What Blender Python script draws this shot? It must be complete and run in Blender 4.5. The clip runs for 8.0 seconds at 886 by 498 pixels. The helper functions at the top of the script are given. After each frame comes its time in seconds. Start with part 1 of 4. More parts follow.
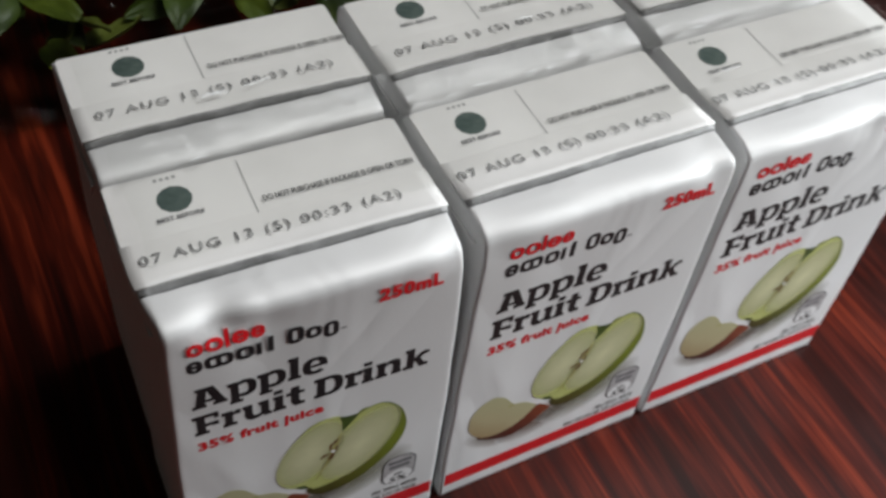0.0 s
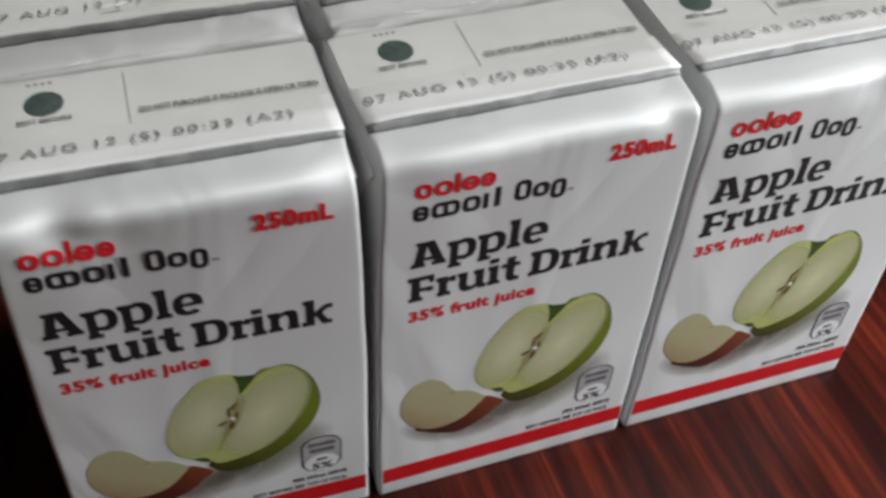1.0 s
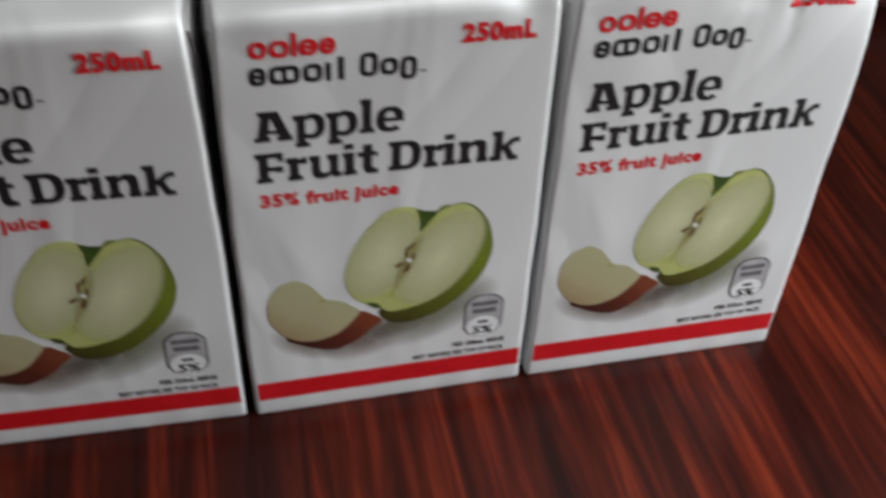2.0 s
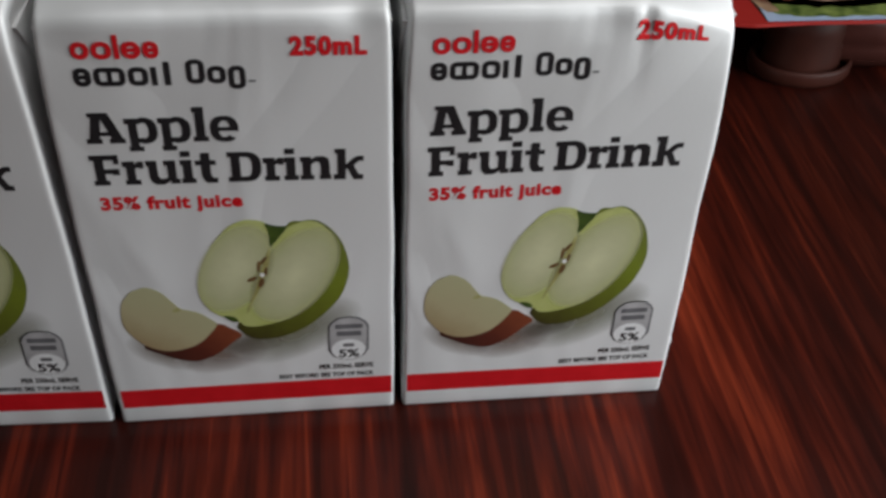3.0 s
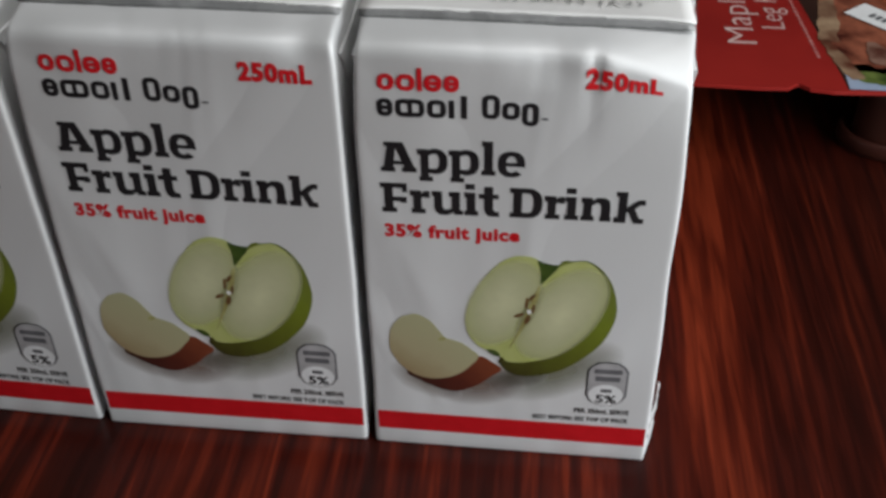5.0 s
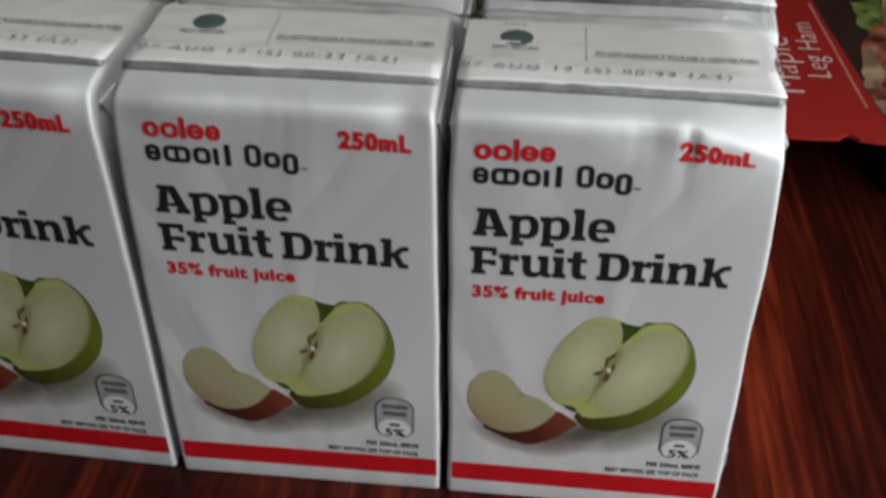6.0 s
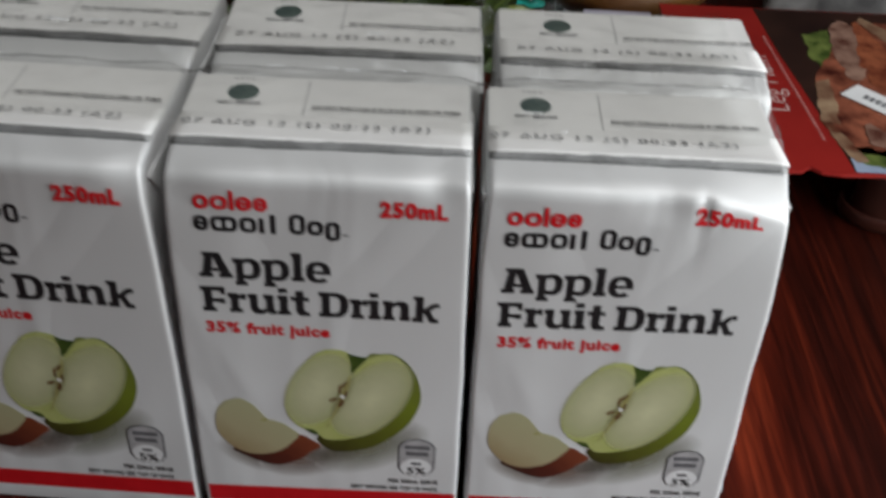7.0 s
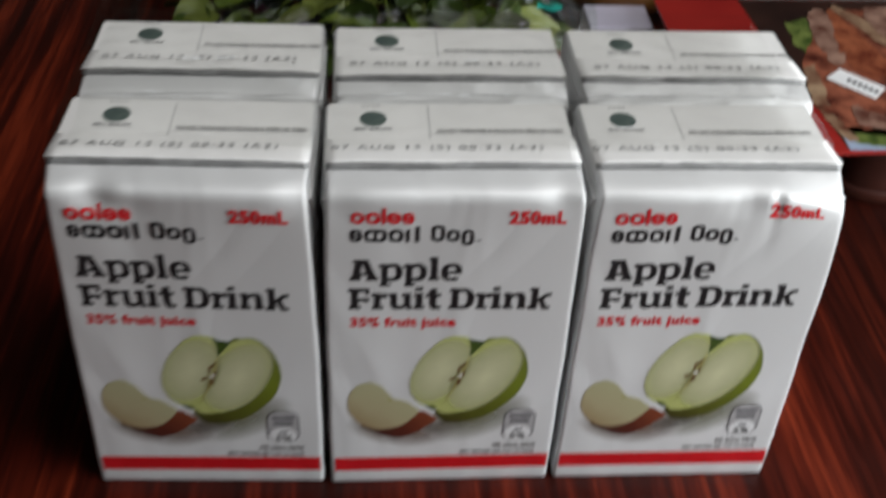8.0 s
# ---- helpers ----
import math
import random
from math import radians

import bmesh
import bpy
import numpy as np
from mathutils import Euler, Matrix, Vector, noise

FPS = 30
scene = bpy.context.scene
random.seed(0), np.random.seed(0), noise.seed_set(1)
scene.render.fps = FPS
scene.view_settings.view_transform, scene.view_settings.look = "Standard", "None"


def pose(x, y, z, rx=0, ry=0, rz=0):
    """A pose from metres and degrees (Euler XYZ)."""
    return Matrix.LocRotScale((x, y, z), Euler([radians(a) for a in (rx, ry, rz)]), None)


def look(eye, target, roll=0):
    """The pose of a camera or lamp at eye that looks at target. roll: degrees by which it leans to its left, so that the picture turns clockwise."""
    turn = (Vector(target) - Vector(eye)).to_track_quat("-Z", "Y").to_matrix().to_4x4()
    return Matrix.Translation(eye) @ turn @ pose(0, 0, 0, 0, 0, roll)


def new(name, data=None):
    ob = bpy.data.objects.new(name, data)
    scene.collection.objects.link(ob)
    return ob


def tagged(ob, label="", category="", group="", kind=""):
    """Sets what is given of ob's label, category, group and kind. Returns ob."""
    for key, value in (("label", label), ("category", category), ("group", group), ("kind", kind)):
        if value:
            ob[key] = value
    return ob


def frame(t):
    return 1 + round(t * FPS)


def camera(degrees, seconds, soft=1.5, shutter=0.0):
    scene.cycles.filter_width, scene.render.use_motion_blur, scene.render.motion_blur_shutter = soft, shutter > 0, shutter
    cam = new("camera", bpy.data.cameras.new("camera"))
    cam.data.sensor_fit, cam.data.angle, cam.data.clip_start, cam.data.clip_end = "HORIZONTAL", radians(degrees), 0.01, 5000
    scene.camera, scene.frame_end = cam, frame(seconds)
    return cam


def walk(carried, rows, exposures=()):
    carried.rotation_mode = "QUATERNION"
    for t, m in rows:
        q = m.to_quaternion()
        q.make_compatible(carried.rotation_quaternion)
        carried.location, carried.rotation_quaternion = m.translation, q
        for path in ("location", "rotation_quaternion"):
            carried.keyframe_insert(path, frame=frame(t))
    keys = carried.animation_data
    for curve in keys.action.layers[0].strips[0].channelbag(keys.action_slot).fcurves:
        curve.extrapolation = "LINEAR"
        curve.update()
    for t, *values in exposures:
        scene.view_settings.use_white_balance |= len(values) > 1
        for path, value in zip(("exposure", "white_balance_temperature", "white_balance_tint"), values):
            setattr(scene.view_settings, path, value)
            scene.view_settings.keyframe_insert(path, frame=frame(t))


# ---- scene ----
cam = camera(46.06, 8.0, soft=3.0, shutter=0.5)
PATH = [
    (0, (-0.13133, -0.10560, 0.25490), (0.21070, 0.44126, -0.50928), 7.73),
    (0.2, (-0.12435, -0.10694, 0.24608), (0.19488, 0.46982, -0.50588), 6.83),
    (0.5, (-0.11158, -0.11324, 0.23669), (0.17698, 0.49436, -0.50328), 5.69),
    (0.7, (-0.09994, -0.11700, 0.23182), (0.16060, 0.49825, -0.51222), 4.20),
    (1, (-0.09146, -0.12157, 0.22225), (0.15742, 0.51427, -0.50835), 3.60),
    (1.2, (-0.08239, -0.12739, 0.21844), (0.14897, 0.52199, -0.50598), 3.99),
    (1.5, (-0.07551, -0.13711, 0.20291), (0.13844, 0.53132, -0.50942), 4.43),
    (1.7, (-0.06671, -0.14436, 0.19957), (0.13089, 0.54669, -0.49571), 3.14),
    (2, (-0.05258, -0.15090, 0.19675), (0.12527, 0.54649, -0.49753), 3.14),
    (2.2, (-0.04047, -0.15622, 0.19279), (0.13403, 0.55897, -0.48401), 3.78),
    (3.3, (0.00503, -0.16130, 0.19300), (0.08340, 0.58774, -0.46488), 2.96),
    (3.5, (0.01519, -0.16245, 0.19338), (0.07376, 0.59323, -0.45893), 3.03),
    (3.8, (0.03107, -0.16186, 0.19091), (0.03517, 0.59513, -0.46250), 0.79),
    (4, (0.03881, -0.15798, 0.18705), (0.00166, 0.59533, -0.46957), -0.39),
    (4.2, (0.04283, -0.15463, 0.18518), (-0.01946, 0.59991, -0.46810), -1.29),
    (5.3, (0.03470, -0.16161, 0.19385), (-0.03739, 0.61638, -0.43028), 0.48),
    (5.5, (0.02983, -0.15936, 0.19465), (-0.03545, 0.62207, -0.42592), 1.14),
    (5.8, (0.02903, -0.15763, 0.19833), (-0.06436, 0.61707, -0.42706), -0.48),
    (6, (0.02167, -0.15997, 0.20171), (-0.05076, 0.62031, -0.41951), 0.54),
    (6.2, (0.02087, -0.16037, 0.20787), (-0.05977, 0.62080, -0.41122), -0.46),
    (6.5, (0.01169, -0.16313, 0.21346), (-0.04229, 0.61276, -0.41509), -1.66),
    (6.7, (0.01015, -0.16348, 0.21644), (-0.03232, 0.60454, -0.42258), -1.25),
    (7, (-0.00011, -0.16405, 0.22079), (0.00080, 0.61594, -0.40499), 2.76),
    (7.2, (-0.00705, -0.16636, 0.22633), (-0.00539, 0.61844, -0.39342), 2.58),
    (7.5, (-0.02161, -0.17270, 0.23004), (0.01436, 0.61798, -0.38114), 3.36),
    (7.7, (-0.03036, -0.17811, 0.23347), (0.02981, 0.61977, -0.36634), 3.72),
    (8, (-0.04561, -0.18751, 0.24913), (0.02626, 0.57055, -0.39909), 3.25),
]
walk(cam, [(t, look(eye, target, roll)) for t, eye, target, roll in PATH],
     exposures=[(0, -0.36), (1, -0.46), (2, -0.48), (3.5, -0.90), (4, -0.86), (5.5, -0.92), (7, -0.82), (7.5, -0.72), (8, -0.54)])

# ---- light ----
world = bpy.data.worlds.new("world")
scene.world = world
world.use_nodes = True
wn = world.node_tree.nodes
sky = wn.new("ShaderNodeTexSky")
sky.sky_type = "NISHITA"
sky.sun_disc = False
sky.sun_elevation, sky.sun_rotation = radians(35), radians(120)
wn["Background"].inputs["Strength"].default_value = 0.1
world.node_tree.links.new(sky.outputs["Color"], wn["Background"].inputs["Color"])


def area_lamp(name, eye, target, w, h, power, colour):
    data = bpy.data.lights.new(name, "AREA")
    data.shape, data.size, data.size_y = "RECTANGLE", w, h
    data.energy, data.color = power, colour
    ob = new(name, data)
    ob.matrix_world = look(eye, target)
    return ob


# added lamps in the unseen wall beside the table: low for fronts, high for tops
area_lamp("unseen_light", (0.42, -0.16, 0.18), (0.02, -0.02, 0.06), 0.36, 0.26, 4.3, (0.93, 0.98, 1.0))
area_lamp("unseen_light", (0.42, -0.12, 1.10), (0.0, 0.0, 0.08), 0.60, 0.60, 12.8, (0.985, 0.985, 0.975))


# ---- materials ----
def material(name, colour, rough=0.5, metal=0.0, coat=0.0):
    m = bpy.data.materials.new(name)
    m.use_nodes = True
    b = m.node_tree.nodes["Principled BSDF"]
    b.inputs["Base Color"].default_value = (*colour, 1)
    b.inputs["Roughness"].default_value = rough
    b.inputs["Metallic"].default_value = metal
    b.inputs["Coat Weight"].default_value = coat
    return m


class Nodes:
    """Short-hand for building a node tree."""

    def __init__(self, m):
        self.tree = m.node_tree
        self.bsdf = m.node_tree.nodes["Principled BSDF"]

    def add(self, kind, **values):
        n = self.tree.nodes.new(kind)
        for key, value in values.items():
            n.inputs[key.replace("_", " ")].default_value = value
        return n

    def link(self, a, b):
        self.tree.links.new(a, b)

    def coords(self, scale=(1, 1, 1), rot=(0, 0, 0), kind="Object"):
        c, mp = self.tree.nodes.new("ShaderNodeTexCoord"), self.tree.nodes.new("ShaderNodeMapping")
        mp.inputs["Scale"].default_value = scale
        mp.inputs["Rotation"].default_value = [radians(a) for a in rot]
        self.link(c.outputs[kind], mp.inputs["Vector"])
        return mp.outputs["Vector"]

    def noise(self, vec, scale, detail=4.0, rough=0.55, distort=0.0):
        n = self.add("ShaderNodeTexNoise", Scale=scale, Detail=detail, Roughness=rough, Distortion=distort)
        self.link(vec, n.inputs["Vector"])
        return n.outputs["Fac"]

    def ramp(self, fac, stops):
        r = self.tree.nodes.new("ShaderNodeValToRGB")
        e = r.color_ramp.elements
        while len(e) < len(stops):
            e.new(0.5)
        for k, (p, c) in zip(e, stops):
            k.position, k.color = p, (*c, 1)
        self.link(fac, r.inputs["Fac"])
        return r.outputs["Color"]

    def bump(self, height, strength, distance):
        b = self.add("ShaderNodeBump", Strength=strength, Distance=distance)
        self.link(height, b.inputs["Height"])
        self.link(b.outputs["Normal"], self.bsdf.inputs["Normal"])
        return b

    def maths(self, op, a, b):
        n = self.tree.nodes.new("ShaderNodeMath")
        n.operation = op
        for k, v in enumerate((a, b)):
            if isinstance(v, (int, float)):
                n.inputs[k].default_value = v
            else:
                self.link(v, n.inputs[k])
        return n.outputs[0]

    def mix(self, fac, a, b, blend="MIX"):
        n = self.tree.nodes.new("ShaderNodeMix")
        n.data_type, n.blend_type = "RGBA", blend
        for k, v in ((0, fac), (6, a), (7, b)):
            if isinstance(v, (int, float)):
                n.inputs[k].default_value = v
            elif isinstance(v, tuple):
                n.inputs[k].default_value = (*v, 1)
            else:
                self.link(v, n.inputs[k])
        return n.outputs[2]


def mottled(name, dark, light, scale, rough=0.5, metal=0.0, bump=0.2, depth=0.0003, coat=0.0):
    m = material(name, light, rough, metal, coat)
    n = Nodes(m)
    v = n.coords()
    f = n.noise(v, scale)
    n.link(n.ramp(f, [(0.35, dark), (0.65, light)]), n.bsdf.inputs["Base Color"])
    n.bump(n.noise(v, scale * 3.1), bump, depth)
    return m


def wood_material():
    m = material("striped_wood", (0.1, 0.03, 0.02), 0.3)
    n = Nodes(m)
    n.bsdf.inputs["Specular IOR Level"].default_value = 0.2
    v = n.coords((1, 0.05, 1), (0, 0, -3))
    broad = n.noise(v, 95, 3, 0.55, 0.9)
    fine = n.noise(v, 420, 4, 0.6, 0.5)
    f = n.maths("ADD", n.maths("MULTIPLY", broad, 0.64), n.maths("MULTIPLY", fine, 0.36))
    col = n.ramp(f, [(0.36, (0.009, 0.0014, 0.0009)), (0.45, (0.028, 0.0030, 0.0015)), (0.54, (0.082, 0.0085, 0.0032)), (0.64, (0.230, 0.030, 0.010))])
    big = n.noise(n.coords((1, 0.4, 1)), 9, 3)
    col = n.mix(n.maths("MULTIPLY", big, 0.45), col, (0.040, 0.006, 0.003))
    # the wood turns darker towards +x, from x = 0.44 to 0.51
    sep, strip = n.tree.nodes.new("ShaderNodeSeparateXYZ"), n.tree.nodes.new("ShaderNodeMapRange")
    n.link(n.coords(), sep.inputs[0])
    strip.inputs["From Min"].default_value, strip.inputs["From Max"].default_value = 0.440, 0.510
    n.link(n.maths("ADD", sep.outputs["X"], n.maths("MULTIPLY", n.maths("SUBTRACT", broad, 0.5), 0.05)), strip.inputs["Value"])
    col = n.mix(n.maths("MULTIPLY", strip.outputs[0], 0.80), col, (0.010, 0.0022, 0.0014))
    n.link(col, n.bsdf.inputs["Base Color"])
    n.link(n.maths("ADD", n.maths("MULTIPLY", n.noise(n.coords(), 45, 5), 0.16), n.maths("ADD", n.maths("MULTIPLY", fine, 0.14), 0.20)), n.bsdf.inputs["Roughness"])
    n.bump(n.maths("ADD", fine, n.maths("MULTIPLY", n.noise(n.coords((1, 0.3, 1)), 150, 3), 0.5)), 0.16, 0.0005)
    return m


def foil_material():
    """Laminated foil board: bare silver towards the top, white ink towards the bottom."""
    m = material("foil_board", (0.74, 0.74, 0.74), 0.36, 0.5)
    n = Nodes(m)
    v = n.coords()
    sep = n.tree.nodes.new("ShaderNodeSeparateXYZ")
    n.link(v, sep.inputs[0])
    up = n.tree.nodes.new("ShaderNodeMapRange")
    for k, val in (("From Min", 0.035), ("From Max", 0.1)):
        up.inputs[k].default_value = val
    n.link(sep.outputs["Z"], up.inputs["Value"])
    n.link(n.mix(up.outputs[0], (0.82, 0.83, 0.84), (0.74, 0.74, 0.74)), n.bsdf.inputs["Base Color"])
    n.link(n.maths("ADD", n.maths("MULTIPLY", up.outputs[0], 0.12), 0.22), n.bsdf.inputs["Metallic"])
    n.link(n.maths("ADD", n.maths("MULTIPLY", n.noise(v, 70, 3), 0.14), 0.52), n.bsdf.inputs["Roughness"])
    crease = n.maths("ABSOLUTE", n.maths("SUBTRACT", n.noise(n.coords((1, 1, 0.7), (20, 0, 30)), 24, 1, 0.4, 1.2), 0.5), 0)
    h = n.maths("ADD", n.noise(n.coords((1, 1, 0.35)), 38, 2, 0.45, 0.8), n.maths("MULTIPLY", n.noise(v, 900, 2), 0.02))
    h = n.maths("ADD", h, n.maths("MULTIPLY", crease, 0.9))
    n.bump(h, 0.75, 0.0013)
    return m


def film_material(name, tint, gloss_rough, body, ior=1.2, crinkle=0.35):
    """Thin clear wrap: lets light through and mirrors it at grazing angles and wrinkles."""
    m = bpy.data.materials.new(name)
    m.use_nodes = True
    t = m.node_tree
    t.nodes.remove(t.nodes["Principled BSDF"])
    out = t.nodes["Material Output"]
    clear, gloss, mix = t.nodes.new("ShaderNodeBsdfTransparent"), t.nodes.new("ShaderNodeBsdfGlossy"), t.nodes.new("ShaderNodeMixShader")
    clear.inputs["Color"].default_value = (*tint, 1)
    gloss.inputs["Roughness"].default_value = gloss_rough
    fres, ns, bump, co = t.nodes.new("ShaderNodeFresnel"), t.nodes.new("ShaderNodeTexNoise"), t.nodes.new("ShaderNodeBump"), t.nodes.new("ShaderNodeTexCoord")
    fres.inputs["IOR"].default_value = ior
    ns.inputs["Scale"].default_value, ns.inputs["Distortion"].default_value = body, 1.5
    bump.inputs["Strength"].default_value, bump.inputs["Distance"].default_value = crinkle, 0.001
    t.links.new(co.outputs["Object"], ns.inputs["Vector"])
    t.links.new(ns.outputs["Fac"], bump.inputs["Height"])
    t.links.new(bump.outputs["Normal"], gloss.inputs["Normal"])
    t.links.new(bump.outputs["Normal"], fres.inputs["Normal"])
    t.links.new(fres.outputs[0], mix.inputs[0])
    t.links.new(clear.outputs[0], mix.inputs[1])
    t.links.new(gloss.outputs[0], mix.inputs[2])
    t.links.new(mix.outputs[0], out.inputs["Surface"])
    return m


def gradient_material(name, axis, lo, hi, stops, rough=0.4, grain=0.0, grain_scale=300, metal=0.15):
    """Printed ink whose colour runs along one axis of the object."""
    m = material(name, stops[0][1], rough, metal)
    n = Nodes(m)
    v = n.coords()
    dot = n.tree.nodes.new("ShaderNodeVectorMath")
    dot.operation = "DOT_PRODUCT"
    dot.inputs[1].default_value = axis
    n.link(v, dot.inputs[0])
    r = n.tree.nodes.new("ShaderNodeMapRange")
    r.inputs["From Min"].default_value, r.inputs["From Max"].default_value = lo, hi
    n.link(dot.outputs["Value"], r.inputs["Value"])
    f = r.outputs[0]
    if grain:
        f = n.maths("ADD", f, n.maths("MULTIPLY", n.maths("SUBTRACT", n.noise(v, grain_scale, 4), 0.5), grain))
    n.link(n.ramp(f, stops), n.bsdf.inputs["Base Color"])
    return m


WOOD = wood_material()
FOIL = foil_material()
WHITE_TOP = mottled("white_board", (0.80, 0.79, 0.775), (0.88, 0.87, 0.855), 40, 0.62, 0.0, 0.25, 0.0006)
# dark grey foil tone that carries the shadow under the fin
SHADED_FOIL = mottled("shaded_foil", (0.22, 0.22, 0.22), (0.34, 0.34, 0.34), 180, 0.55, 0.4, 0.4, 0.0005)
BLACK_INK = mottled("black_ink", (0.012, 0.012, 0.014), (0.02, 0.02, 0.022), 200, 0.4, 0, 0.1)
RED_INK = mottled("red_ink", (0.62, 0.010, 0.016), (0.71, 0.014, 0.022), 200, 0.38, 0.1, 0.1)
GREY_INK = mottled("grey_ink", (0.10, 0.10, 0.11), (0.16, 0.16, 0.17), 200, 0.4)
PALE_INK = mottled("pale_ink", (0.78, 0.78, 0.79), (0.84, 0.84, 0.85), 200, 0.4)
SEAM_INK = mottled("seam_grey", (0.30, 0.30, 0.30), (0.45, 0.45, 0.44), 300, 0.5)
CODE_INK = mottled("code_ink", (0.10, 0.10, 0.105), (0.44, 0.44, 0.44), 600, 0.5)
SEAL = mottled("foil_seal", (0.09, 0.13, 0.12), (0.16, 0.21, 0.19), 260, 0.35, 0.3, 0.5, 0.0004)
SKIN = gradient_material("green_peel_print", (0.62, 0, 0.78), 0.021, 0.058, [(0.0, (0.055, 0.050, 0.012)), (0.35, (0.13, 0.15, 0.018)), (0.65, (0.20, 0.25, 0.025)), (0.9, (0.17, 0.20, 0.04)), (1.0, (0.10, 0.11, 0.04))], grain=0.25)
BADGE_INK = mottled("badge_ink", (0.38, 0.37, 0.38), (0.48, 0.47, 0.48), 200, 0.4)
FLESH_EDGE = mottled("flesh_rim_print", (0.42, 0.46, 0.14), (0.49, 0.52, 0.20), 150, 0.4)
CORE = mottled("core_print", (0.27, 0.24, 0.08), (0.42, 0.40, 0.16), 500, 0.4)
PIP = mottled("pip_print", (0.10, 0.05, 0.02), (0.2, 0.11, 0.04), 600, 0.4)
DIMPLE = mottled("dimple_print", (0.03, 0.06, 0.01), (0.07, 0.11, 0.02), 300, 0.4)
WEDGE_FLESH = gradient_material("wedge_flesh_print", (0.6, 0, 0.8), 0.006, 0.022, [(0.0, (0.38, 0.28, 0.15)), (0.5, (0.50, 0.45, 0.27)), (1.0, (0.50, 0.49, 0.29))], grain=0.45, grain_scale=160)
WEDGE_SKIN = gradient_material("red_peel_print", (0.75, 0, 0.66), -0.001, 0.018, [(0.0, (0.05, 0.018, 0.014)), (0.45, (0.115, 0.026, 0.016)), (1.0, (0.27, 0.07, 0.03))], grain=0.3)


def soft_ink(name, cx, cz, rx, rz, turn, colour, strength, edge=0.8):
    """Airbrushed ink, densest in the middle of an ellipse and fading to nothing at its rim."""
    m = material(name, colour, 0.4)
    n = Nodes(m)
    c, mp = n.tree.nodes.new("ShaderNodeTexCoord"), n.tree.nodes.new("ShaderNodeMapping")
    mp.vector_type = "TEXTURE"
    mp.inputs["Location"].default_value = (cx, 0, cz)
    mp.inputs["Rotation"].default_value = (0, radians(-turn), 0)
    mp.inputs["Scale"].default_value = (rx, 1, rz)
    n.link(c.outputs["Object"], mp.inputs["Vector"])
    g = n.tree.nodes.new("ShaderNodeTexGradient")
    g.gradient_type = "SPHERICAL"
    n.link(mp.outputs["Vector"], g.inputs["Vector"])
    clear, mix = n.tree.nodes.new("ShaderNodeBsdfTransparent"), n.tree.nodes.new("ShaderNodeMixShader")
    fade = n.maths("POWER", g.outputs["Fac"], edge)
    blotch = n.maths("ADD", 0.88, n.maths("MULTIPLY", n.noise(n.coords(), 260, 4), 0.24))
    n.link(n.maths("MINIMUM", n.maths("MULTIPLY", n.maths("MULTIPLY", fade, strength), blotch), 1.0), mix.inputs[0])
    n.link(clear.outputs[0], mix.inputs[1])
    n.link(n.bsdf.outputs[0], mix.inputs[2])
    n.link(mix.outputs[0], n.tree.nodes["Material Output"].inputs["Surface"])
    return m


FILM = film_material("clear_wrap", (0.985, 0.99, 0.985), 0.16, 120, 1.26, 0.5)
BAG_FILM = film_material("bag_film", (0.84, 0.88, 0.84), 0.10, 210, 1.36, 1.0)
# opaque white in place of glints on creased clear film
GLINT_WHITE = mottled("glint_white", (0.78, 0.79, 0.79), (0.92, 0.93, 0.93), 300, 0.16, 0, 0.3, 0.0004)
FOLD_FILM = film_material("folded_film", (0.86, 0.90, 0.86), 0.22, 350, 4.5, 1.0)
PLASTER = mottled("plaster", (0.20, 0.18, 0.16), (0.26, 0.24, 0.21), 6, 0.9, 0, 0.2, 0.002)
FLOOR = mottled("floor_boards", (0.10, 0.06, 0.04), (0.16, 0.10, 0.065), 8, 0.5)


# ---- building helpers ----
def mesh_of(name, bm, mat, smooth=False):
    me = bpy.data.meshes.new(name)
    bm.to_mesh(me)
    bm.free()
    me.materials.append(mat)
    if smooth:
        me.polygons.foreach_set("use_smooth", [True] * len(me.polygons))
    return me


def part(name, bm, mat, parent, label="", smooth=False):
    """One mesh object under a thing or a part; bm may be a bmesh or a mesh to share."""
    me = bm if isinstance(bm, bpy.types.Mesh) else mesh_of(name, bm, mat, smooth)
    ob = new(name, me)
    ob.parent = parent
    return tagged(ob, label)


def thing(name, place, label, category, group="", turn=0):
    ob = new(name)
    ob.empty_display_size = 0.02
    ob.matrix_world = pose(*place, 0, 0, turn)
    return tagged(ob, label, category, group)


def box(bm, lo, hi, bevel=0.0):
    out = bmesh.ops.create_cube(bm, size=1)["verts"]
    for v in out:
        v.co = Vector([(a + b) / 2 + c * (b - a) for a, b, c in zip(lo, hi, v.co)])
    if bevel:
        edges = {e for v in out for e in v.link_edges}
        bmesh.ops.bevel(bm, geom=list(edges), offset=bevel, segments=3, affect="EDGES", profile=0.5)
    return bm


def flat(points, y):
    """A flat printed shape on the front of a carton, from (u, z) points."""
    bm = bmesh.new()
    vs = [bm.verts.new((u, y, z)) for u, z in points]
    f = bm.faces.new(vs)
    f.normal_update()
    if f.normal.y > 0:
        f.normal_flip()
    bmesh.ops.triangulate(bm, faces=[f])
    return bm


